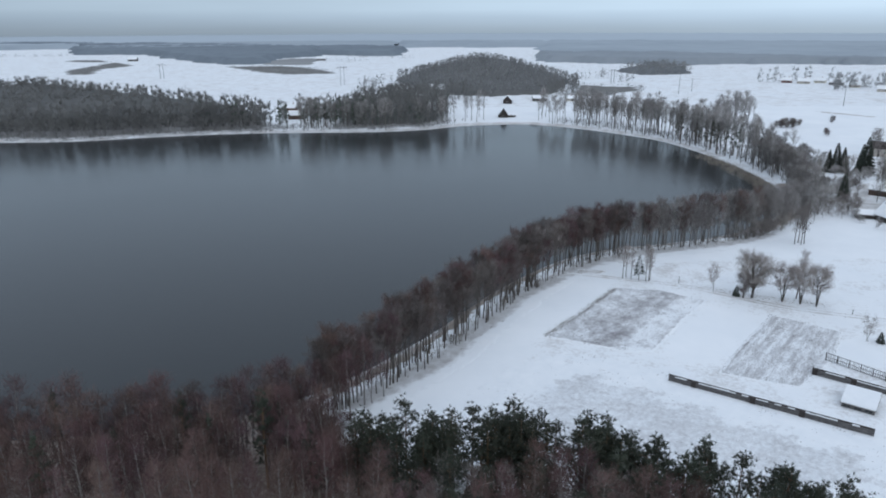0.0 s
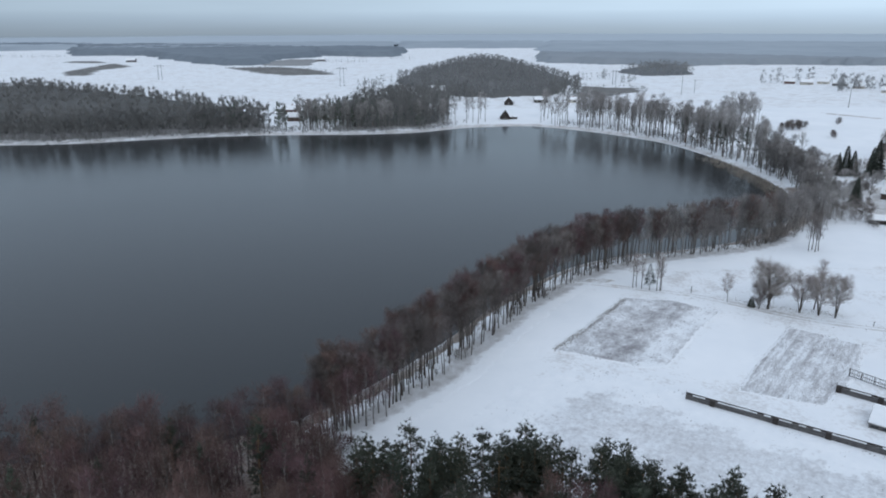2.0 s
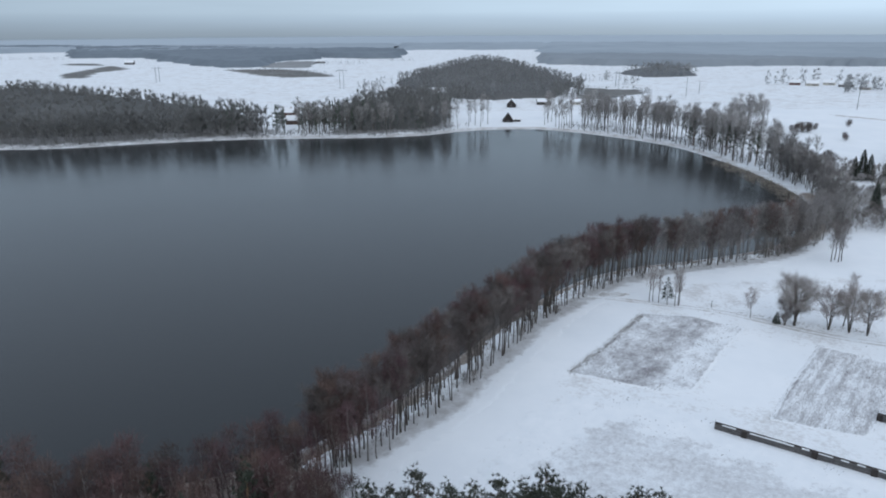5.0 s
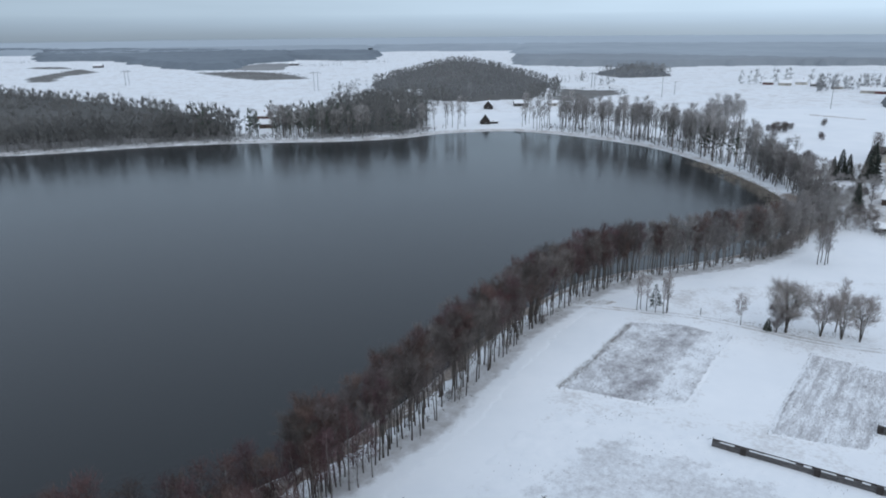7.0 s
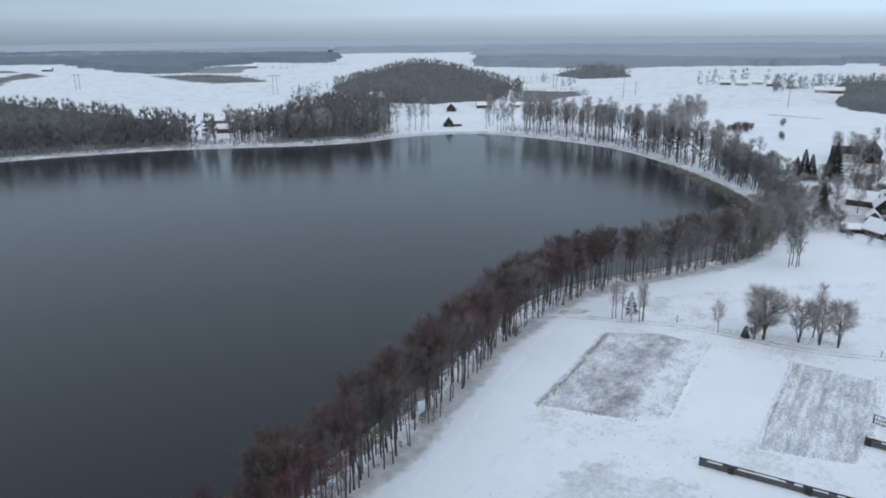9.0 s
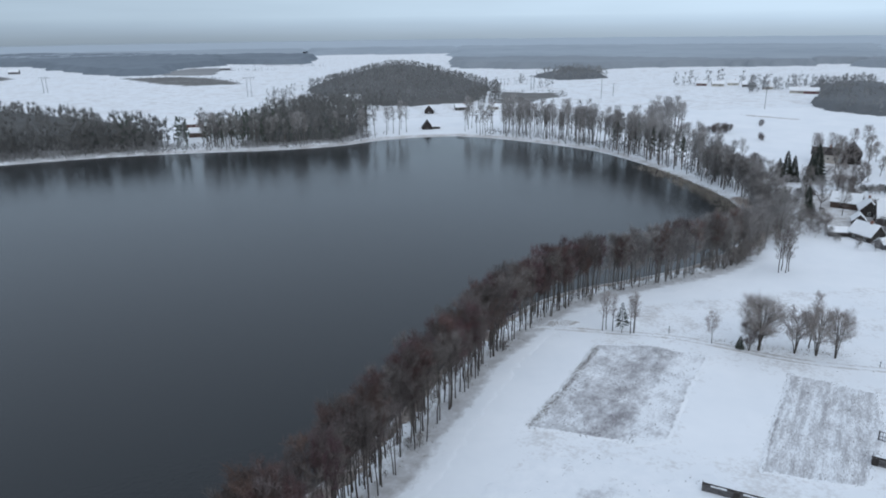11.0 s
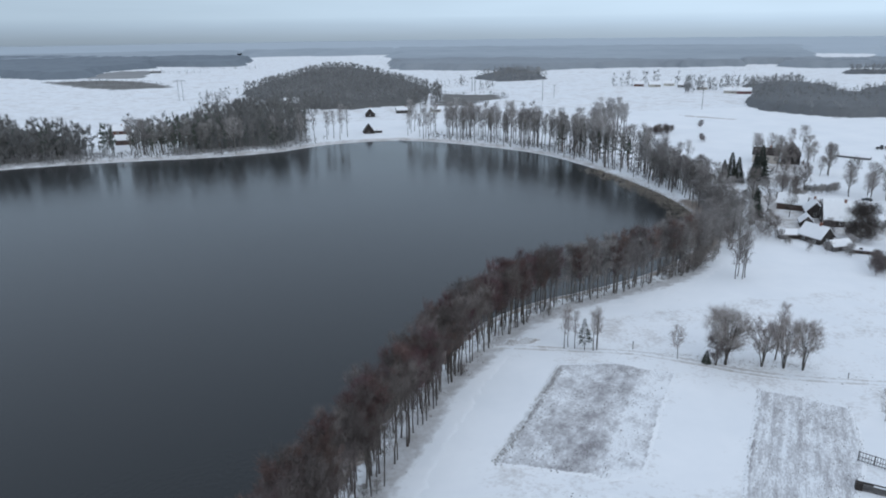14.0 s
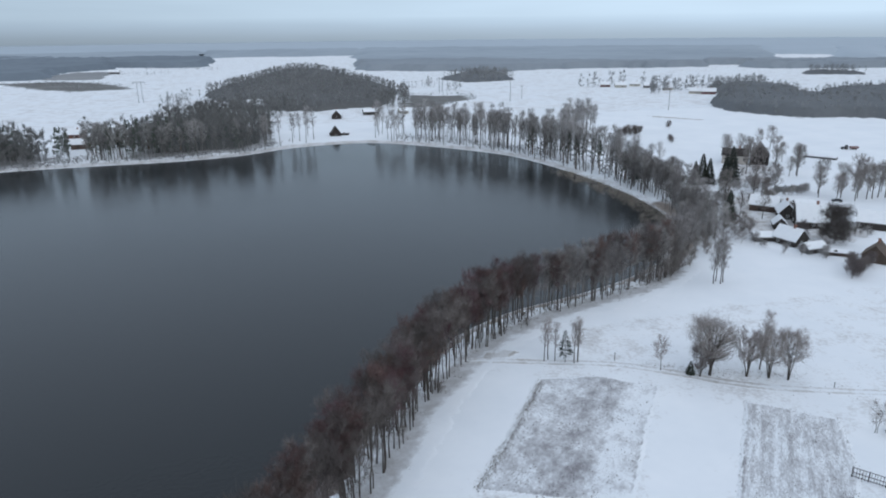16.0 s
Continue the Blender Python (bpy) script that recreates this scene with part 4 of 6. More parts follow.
def meadow_trees():
    big = tree_thing("lime_tree", *grown_tree(80, 12.2, 4.6, 0.24, 5, 80, 8, 26, 0.024, 1.5, 0.6, 0.17, 0.14, 0.024, 0.0074, 0.62), m_bark, m_meadowtwig, "broad leafless tree with a rounded crown beside the track", "meadow trees")
    plant([big], [(86, 181)], rng, (1, 1))
    mids = [tree_thing("willow_tree", *grown_tree(82 + s, 10.8, 2.7, 0.30, 5, 48, 7, 24, 0.024, 1.3, 0.8, 0.15, 0.0, 0.017, 0.0066, 0.6), m_bark, m_meadowtwig, "leafless several-stemmed tree beside the track", "meadow trees") for s in range(3)]
    plant(mids, [(93, 178), (97, 176), (100.4, 174.2)], rng, (0.97, 1.03))
    tall = tree_thing("birch_tree", *grown_tree(86, 13.5, 1.5, 0.25, 1, 24, 5, 20, 0.024, 1.1, 1.9), m_bark, m_meadowtwig, "slender leafless birch behind broader trees", "meadow trees")
    plant([tall], [(97.8, 180)], rng, (1, 1))
    small = tree_thing("sapling", *grown_tree(88, 7.4, 1.6, 0.30, 1, 22, 6, 18, 0.022, 0.9, 1.2), m_bark, m_meadowtwig, "small leafless tree beside the track", "meadow trees")
    plant([small], [(77, 186)], rng, (1, 1))
    brown = tree_thing("hawthorn_tree", *grown_tree(79, 6.6, 1.7, 0.12, 4, 40, 6, 20, 0.028, 1.0, 1.3, 0.2, 0.0, 0.016, 0.006), m_bark, m_twig, "low brown-twigged tree close beside a broad bare tree", "meadow trees")
    plant([brown], [(83.6, 181)], rng, (1, 1))
    thin = [tree_thing("aspen_tree", *grown_tree(90 + s, 10.2, 1.2, 0.35, 1, 16, 4, 18, 0.024, 1.0, 1.9), m_bark, m_meadowtwig, "slender leafless tree in a small clump", "meadow clump") for s in range(3)]
    plant(thin, [(54.0, 197.3), (55.2, 197.8), (56.4, 196.6), (60.2, 194.6), (61.2, 194.8), (61.8, 196.0)], rng, (0.85, 1.02))
    fir = tree_thing("spruce_tree", *spruce(95, 8.3, 1.9, 9, 5, 0.24, 0.3), m_bark, m_spruce, "small dark spruce between slender bare trees", "meadow clump")
    plant([fir], [(58.3, 195.3)], rng, (1, 1))
    lone = [tree_thing("ash_tree", *grown_tree(96 + s, 13.2, 1.8, 0.28, 1, 18, 5, 16, 0.035, 1.2, 1.8), m_bark, m_greytwig, "slender leafless tree standing in the open meadow", "meadow clump") for s in range(2)]
    plant(lone, [(121.6, 230.4), (123.4, 229.6), (125.0, 230.6), (123.6, 232.2)], rng, (0.85, 1.05))
    side = tree_thing("sapling", *bare_tree(98, 6.8, 1.4, 0.2, 18, 900, 0.035, stems=2, reach=0.8), m_bark, m_greytwig, "small leafless tree at the garden's edge", "garden trees")
    plant([side], [(101.6, 152.6)], rng, (1, 1))
    low = tree_thing("spruce_tree", *spruce(99, 4.6, 1.7, 9, 8, 0.35, 0.04), m_bark, m_spruce, "young dark spruce at the garden's edge", "garden trees")
    plant([low], [(104.2, 151.6), (82.2, 182.6)], rng, (0.6, 0.8))
    tufts("weed_edge", along([(49.6, 188), (37, 171), (25, 156)], 420, rng, 0.5), 0.7, 4, 0.05, m_reed, "brown dry weeds along the plot's edge")
    tufts("weed_edge", along([(66, 191.5), (76, 188.5), (84, 184), (92, 180), (104, 175)], 260, rng, 0.9), 0.5, 4, 0.05, m_reed, "brown dry weeds beside the track")
    tussock = "grey tussocks of dead grass through the snow"
    clods("tussocks", clumped(PLOT_A, 900, rng, 2.6), 0.9, 0.45, 0.16, 53, m_clod, tussock)
    clods("tussocks", along([(49.6, 188), (37, 171), (25, 156)], 260, rng, 0.35), 0.8, 0.3, 0.22, 53, m_clod, "dark weedy tussocks round the edge of a plot")
    clods("clods", clumped(PLOT_B, 800, rng, 1.9), 0.8, 0.35, 0.15, 53, m_clod, "clods and stalks left in the dug plot")
    clods("clods", along([(86.4, 169.6), (73, 153), (59.8, 136.8)], 150, rng, 0.2) + along([(98.7, 158.4), (92, 148.2), (88, 142)], 90, rng, 0.18), 0.6, 0.22, 0.16, 53, m_clod, "dark weedy edge of the dug plot")
    clods("tussocks", clumped(PLOT_C, 900, rng, 4.0), 0.7, 0.45, 0.12, 20, m_clod, tussock)
    clods("tussocks", along([(42, 201.5), (53.4, 197.3), (63, 194.3), (70.2, 191.6), (79.8, 184.6), (88.3, 177), (98, 171.4), (115.4, 164.5), (140, 156)], 120, rng, 1.6), 0.8, 0.4, 0.12, -30, m_clod, "tussocks along the farm track")
    tufts("grass_tufts", inside_spots(PLOT_A, 700, rng), 0.35, 5, 0.05, m_reed, "grey dry grass tufts through the snow")
    tufts("stalk_tufts", inside_spots(PLOT_B, 700, rng), 0.35, 5, 0.05, m_reed, "dry stalks left in the dug plot")


WEST_WOOD = [(-480, 466), (-300, 472), (-262, 473), (-233, 480), (-209, 490), (-157, 506), (-126, 512), (-132, 545), (-180, 600), (-272, 672), (-360, 740), (-480, 830)]
MID_WOOD = [(-84, 515), (-57, 515), (-13, 526), (4, 548), (8, 600), (-6, 650), (-40, 690), (-74, 640)]
HILL_WOOD = [(-45, 815), (-15, 748), (50, 715), (108, 738), (135, 800), (150, 860), (146, 930), (85, 985), (-30, 965), (-58, 890)]


def past_yard(spots):
    """Leaves the view open to the houses behind the far shore."""
    return [(x, y) for x, y in spots if abs(x + 5 + 0.228 * (y - 63)) > 4.5 or y > 640]


def far_shore():
    floor = "dull grey-brown ground under the trees"
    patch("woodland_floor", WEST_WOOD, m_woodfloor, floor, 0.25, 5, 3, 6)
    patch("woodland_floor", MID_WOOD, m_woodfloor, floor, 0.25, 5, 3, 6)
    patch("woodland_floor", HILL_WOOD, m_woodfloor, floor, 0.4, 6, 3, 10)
    low = [as_tris(*bare_tree(100 + s, 19, 2.8, 0.22, 3, 105, 0.27, sides=3, reach=3.4, up=0.9)) for s in range(6)]
    fir = [as_tris(*pine(110 + s, 19, 2.6, 0.32, 4, 36, 4, 1.8, 0.7)) for s in range(3)]
    spots = inside_spots(WEST_WOOD, 1500, rng) + on_land(along([(-420, 484), (-300, 488), (-262, 489), (-233, 495), (-209, 506), (-157, 519), (-128, 523)], 330, rng, 6), 8)
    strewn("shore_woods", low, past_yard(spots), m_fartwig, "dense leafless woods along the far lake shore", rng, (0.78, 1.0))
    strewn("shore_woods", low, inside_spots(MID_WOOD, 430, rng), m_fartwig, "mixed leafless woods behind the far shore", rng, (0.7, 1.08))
    strewn("hill_woods", low, inside_spots(HILL_WOOD, 1250, rng), m_hillwood, "leafless woods over a low hill, paled for haze", rng, (0.5, 0.72))
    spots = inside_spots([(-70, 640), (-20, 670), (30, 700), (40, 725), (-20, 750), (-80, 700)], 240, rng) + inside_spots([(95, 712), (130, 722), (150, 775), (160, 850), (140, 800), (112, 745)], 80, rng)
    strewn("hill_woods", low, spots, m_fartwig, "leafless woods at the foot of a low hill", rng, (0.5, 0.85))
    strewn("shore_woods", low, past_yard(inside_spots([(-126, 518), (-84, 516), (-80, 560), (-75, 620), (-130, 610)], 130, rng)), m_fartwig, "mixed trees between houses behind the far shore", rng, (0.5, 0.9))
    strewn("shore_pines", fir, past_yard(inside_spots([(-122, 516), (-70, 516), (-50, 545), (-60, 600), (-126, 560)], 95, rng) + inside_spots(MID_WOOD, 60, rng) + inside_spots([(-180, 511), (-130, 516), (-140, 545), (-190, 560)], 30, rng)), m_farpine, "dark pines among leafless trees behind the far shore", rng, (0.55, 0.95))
    canopy(HILL_WOOD, m_hillcrown, 6.5, 5.0, 0.6, 4.0, 4.0, "hill_woods", "leafless woods closing over a low hill, coloured for haze and shade")
    canopy([(-475, 500), (-300, 506), (-262, 507), (-233, 513), (-209, 522), (-157, 531), (-140, 534), (-182, 597), (-273, 669), (-361, 737), (-475, 826)], m_shorecrown, 14.0, 5.0, 0.8, 2.0, 7.0, "shore_woods", "dense leafless woods along the far lake shore")
    canopy([(-70, 530), (-52, 526), (-16, 536), (-4, 555), (-2, 596), (-14, 645), (-42, 676), (-68, 630)], m_shorecrown, 11.0, 4.5, 0.9, 1.5, 10.0, "shore_woods", "mixed leafless woods behind the far shore")
    brush = [as_tris(*bare_tree(115 + s, 5.5, 2.6, 0.02, 2, 50, 0.28, stems=1, sides=3, reach=1.7)) for s in range(3)]
    spots = inside_spots([(-420, 462), (-300, 470), (-262, 471), (-233, 478), (-209, 488), (-157, 504), (-118, 509), (-118, 522), (-157, 522), (-209, 514), (-262, 502), (-300, 502), (-420, 498)], 620, rng)
    strewn("bank_brush", brush, spots, m_palebrush, "pale grey brush along the far lake bank", rng, (0.5, 1.0))
    spots = on_land(along([(-118, 513), (-100, 513), (-57, 512), (-13, 521), (8, 543)], 260, rng, 3.5), 2.5)
    strewn("bank_brush", brush, spots, m_palebrush, "pale grey brush along the far lake bank", rng, (0.3, 0.7))
    spots = on_land(along([(84, 549), (116, 524), (142, 494), (157, 462), (168, 425), (171, 385), (169, 350)], 420, rng, 7), 4)
    strewn("bank_brush", brush, spots, m_palebrush, "grey-brown brush under the shore trees", rng, (0.25, 0.6))
    spots = inside_spots([(-390, 1283), (-300, 1143), (-240, 1080), (-200, 1079), (-160, 1099), (-192, 1190), (-232, 1252), (-289, 1306)], 420, rng) + along([(127, 728), (170, 728), (195, 772), (220, 788), (233, 845)], 110, rng, 3) + along([(130, 740), (160, 848), (230, 848)], 90, rng, 4)
    spots += inside_spots([(-610, 1175), (-565, 1099), (-533, 1094), (-588, 1200), (-655, 1430), (-765, 1465), (-728, 1525), (-660, 1450)], 300, rng)
    strewn("scrub", brush, spots, m_hillwood, "low bare scrub on snowy flats", rng, (0.3, 0.6))
    models = [tree_thing("poplar_tree", *grown_tree(120 + s, 20.5, 2.5, 0.38, 1, 11, 4, 11, 0.11, 2.2, 2.1, sides=4), m_hazebark, m_fargrey, "tall leafless grey tree on the far lake shore", "far shore trees") for s in range(5)]
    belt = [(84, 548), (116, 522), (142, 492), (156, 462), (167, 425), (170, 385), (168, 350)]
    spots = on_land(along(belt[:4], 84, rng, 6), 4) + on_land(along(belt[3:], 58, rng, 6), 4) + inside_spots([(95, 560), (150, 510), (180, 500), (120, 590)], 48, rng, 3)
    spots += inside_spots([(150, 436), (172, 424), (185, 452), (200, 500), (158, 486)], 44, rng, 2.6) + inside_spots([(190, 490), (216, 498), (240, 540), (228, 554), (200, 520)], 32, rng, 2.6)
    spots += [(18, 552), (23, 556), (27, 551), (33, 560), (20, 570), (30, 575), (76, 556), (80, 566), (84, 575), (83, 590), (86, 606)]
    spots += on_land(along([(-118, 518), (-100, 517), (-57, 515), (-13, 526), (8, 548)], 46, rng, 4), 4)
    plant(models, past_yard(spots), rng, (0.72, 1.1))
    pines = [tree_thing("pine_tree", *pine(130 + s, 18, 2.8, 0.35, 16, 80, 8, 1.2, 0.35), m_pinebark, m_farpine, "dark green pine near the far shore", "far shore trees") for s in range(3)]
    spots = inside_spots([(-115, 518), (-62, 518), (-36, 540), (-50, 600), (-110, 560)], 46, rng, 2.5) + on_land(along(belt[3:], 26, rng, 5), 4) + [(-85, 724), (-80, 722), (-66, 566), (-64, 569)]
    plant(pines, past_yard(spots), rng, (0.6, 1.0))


def east_shore():
    grey = [tree_thing("willow_tree", *grown_tree(140 + s, 15.5, 2.7, 0.26, 1, 14, 5, 12, 0.085, 1.7, 1.5), m_hazebark, m_endtwig, "leafless grey-brown tree by the lake's end", "lake end trees") for s in range(4)]
    line = [(108, 244), (122, 253), (137, 268), (150, 288), (160, 312), (168, 345), (172, 385)]
    spots = on_land(along(line, 104, rng, 3.6), 1.5) + inside_spots([(165, 330), (182, 322), (184, 345), (180, 362), (172, 372), (168, 352)], 26, rng, 2.4)
    plant(grey, spots, rng, (0.65, 1.05))
    thin = [tree_thing("willow_tree", *grown_tree(145 + s, 13, 2.2, 0.28, 1, 12, 5, 10, 0.075, 1.5, 1.6), m_hazebark, m_fargrey, "slender pale grey leafless tree at the meadow's edge", "lake end trees") for s in range(2)]
    plant(thin, inside_spots([(128, 256), (142, 259), (156, 270), (164, 284), (168, 312), (158, 300), (148, 280)], 24, rng, 2.6), rng, (0.6, 1.05))
    bush = [tree_thing("shrub", *bare_tree(150 + s, 5.5, 2.6, 0.05, 12, 450, 0.10, stems=3, sides=4, reach=1.3), m_bark, m_greytwig, "bare grey shrub at the meadow's edge", "village shrubs") for s in range(3)]
    spots = inside_spots([(126, 256), (140, 258), (158, 266), (168, 273), (175, 288), (180, 325), (168, 330), (160, 300)], 55, rng, 1.8)
    spots += along([(104, 236), (118, 244), (130, 254), (140, 258)], 24, rng, 1.5)
    plant(bush, spots, rng, (0.5, 1.15))
    dark = [tree_thing("spruce_tree", *spruce(155 + s, 15, 3.6, 11, 20, 0.7, 0.02), m_bark, m_spruce, "dark green spruce among village trees", "village conifers") for s in range(2)]
    plant(dark, [(197.5, 353.3), (200.6, 352), (203.6, 350.5), (211, 347.6), (213, 351), (166, 300), (171, 291), (176, 372), (196, 350.5)], rng, (0.7, 1.0))
    plant([tree_thing("spruce_tree", *spruce(158, 19, 4.4, 12, 24, 0.8, 0.02), m_bark, m_spruce, "tall dark spruce beside a farmhouse", "village conifers")], [(212.5, 346)], rng, (1, 1))


def village_trees():
    crown = [tree_thing("maple_tree", *grown_tree(160 + s, 15, 3.4, 0.25, 1, 22, 6, 14, 0.06, 1.6, 1.2, trunk_r=0.014, limb_r=0.006), m_bark, m_greytwig, "leafless grey tree beside village houses", "village trees") for s in range(3)]
    spots = [(252, 354), (256, 353), (258, 356), (237, 318), (233, 303), (238, 306), (246, 305), (252, 303), (259, 303), (264, 300), (254, 408), (258, 400), (291, 427), (298, 425), (262, 398), (243, 392), (246, 372), (250, 381), (256, 378), (262, 376), (267, 382), (241, 384),
             (236, 366), (272, 372), (276, 388), (184, 288), (180, 296), (183, 310), (206, 322), (214, 318), (270, 300), (278, 305), (285, 312), (266, 312), (290, 300)]
    plant(crown, spots, rng, (0.6, 1.05))
    dense = tree_thing("oak_tree", *bare_tree(165, 12.2, 6.0, 0.10, 90, 9500, 0.11, stems=2, reach=1.4, limb_r=0.009, shape=0.5, rise=0.25), m_bark, m_darktwig, "broad dark brown oak still thick with twigs", "village trees")
    plant([dense], [(185.0, 252.6)], rng, (1, 1))
    thicket = [as_tris(*grown_tree(166 + s, 4.6, 1.7, 0.06, 3, 9, 4, 11, 0.06, 1.2, 1.2, 0.24, 0.0, 0.010, 0.005, 0.7, 3)) for s in range(4)]
    spots = inside_spots([(178, 322), (153, 290), (138, 265), (149, 263), (160, 262), (170, 281), (177, 298), (190, 318), (192, 330)], 95, rng, 1.6)
    spots += along([(194, 347), (206, 344), (214, 342), (222, 343), (227, 338)], 30, rng, 1.2) + along([(200, 335), (212, 330), (220, 327)], 12, rng, 1.2)
    strewn("thicket", thicket, spots, m_fargrey, "grey bare thicket between the lake and a farmyard", rng, (0.35, 0.95), "shrubs")
    plant(crown, [(237, 305), (241, 301), (249, 303), (256, 304), (252, 311), (258, 319), (265, 322), (262, 314), (231, 311)], rng, (0.7, 1.0))
    bush = [tree_thing("shrub", *bare_tree(170 + s, 5.0, 2.7, 0.04, 24, 1300, 0.09, stems=3, reach=1.2), m_bark, m_twig, "round dark bare shrub in a village garden", "village shrubs") for s in range(2)]
    plant(bush, [(217, 328), (214, 331), (220, 330), (166.6, 223), (170, 226), (163, 222), (174, 228), (177, 229.5), (172, 231), (168.5, 228), (180, 262), (199, 290), (203, 288), (205, 311), (197, 312), (190, 316), (178, 270), (186, 259), (243, 505), (247, 504), (251, 506), (245, 508), (249, 509), (253, 509), (247, 512), (241, 508), (252, 503), (259, 473), (257, 468), (294, 531), (262, 516)], rng, (0.7, 1.15))
    low = [tree_thing("shrub", *bare_tree(172 + s, 3.2, 1.7, 0.04, 9, 350, 0.10, stems=3, sides=4, reach=0.9), m_hazebark, m_fargrey, "low grey bare shrub in a village garden", "village shrubs") for s in range(2)]
    spots = along([(178, 300), (183, 314), (196, 330), (208, 338)], 26, rng, 2.0) + along([(200, 287), (208, 284), (214, 288)], 10, rng, 1.0) + along([(206, 312), (220, 318), (238, 322)], 16, rng, 2.0)
    spots += along([(186, 262), (200, 258), (208, 256)], 10, rng, 1.2) + along([(178, 249), (170, 240), (160, 246), (158, 262)], 10, rng, 0.8) + inside_spots([(216, 345), (236, 340), (256, 365), (240, 376)], 18, rng, 2.5)
    plant(low, spots, rng, (0.6, 1.3))
    cone = tree_thing("thuja", *spruce(175, 3.0, 0.7, 10, 7, 0.22, 0.02), m_bark, m_spruce, "small dark clipped thuja in a hedge", "thuja hedge")
    plant([cone], [(221 + 14.7 * k / 15, 326.5 - 2.2 * k / 15) for k in range(16)], rng, (0.85, 1.1))


def reeds():
    east = [(157, 408), (160, 372), (160, 342), (157, 318), (149, 296)]
    spots = [p for p in along(east, 1900, rng, 5.5) if -11 < signed(LAKE, p[0], p[1]) < 0.5]
    v = np.repeat(np.array(spots), 8, 0) + rng.normal(size=(8 * len(spots), 2)) * 0.6
    o = np.c_[v, np.full(len(v), -0.1)]
    d = rng.normal(size=o.shape) * np.array([0.2, 0.2, 0.1]) + np.array([0, 0, 1.2])
    tagged(new("reed_bed", tri_mesh("reed_bed", *blades(o, d, np.full(len(o), 0.10), rng), m_bedreed)), "brown dry reeds standing in the shallows", "reeds", kind="stuff")
    west = [(-300, 478), (-262, 477), (-233, 485), (-209, 500), (-157, 511), (-118, 514)]
    tufts("reed_bank", [p for p in along(west, 900, rng, 5) if signed(LAKE, p[0], p[1]) > -3], 1.3, 9, 0.14, m_frostreed, "pale frosted reeds along the far shore", "reeds")


bank = np.array(ROW, float)
fall = np.gradient(bank, axis=0)
fall = np.stack([fall[:, 1], -fall[:, 0]], 1) / np.hypot(fall[:, 0], fall[:, 1])[:, None]
patch("bank_strip", np.concatenate([bank - 4.5 * fall, (bank + 9.5 * fall)[::-1]]), m_bank, "grey-brown bank of thin snow and dead grass under the shore trees", soft=5.0, ragged=0.9, most=1.12)
near_shore_row()
foreground_forest()
meadow_trees()
far_shore()
east_shore()
village_trees()
reeds()
patch("grass_bank", [(38, 203.5), (44, 206), (51.5, 204.3), (50.5, 201.3), (42, 200.8)], m_track, "low bank of grey-brown grass by the track", soft=1.0, most=1.15)
ribbon("track", [(34, 204), (42, 201), (53.4, 196.8), (63, 193.8), (70.2, 191), (79.8, 183.8), (88.3, 176.3), (98, 170.6), (115.4, 163.7), (140, 155), (170, 148)], 4.2, m_track, "farm track with two ruts in thin snow", bare=1.0)


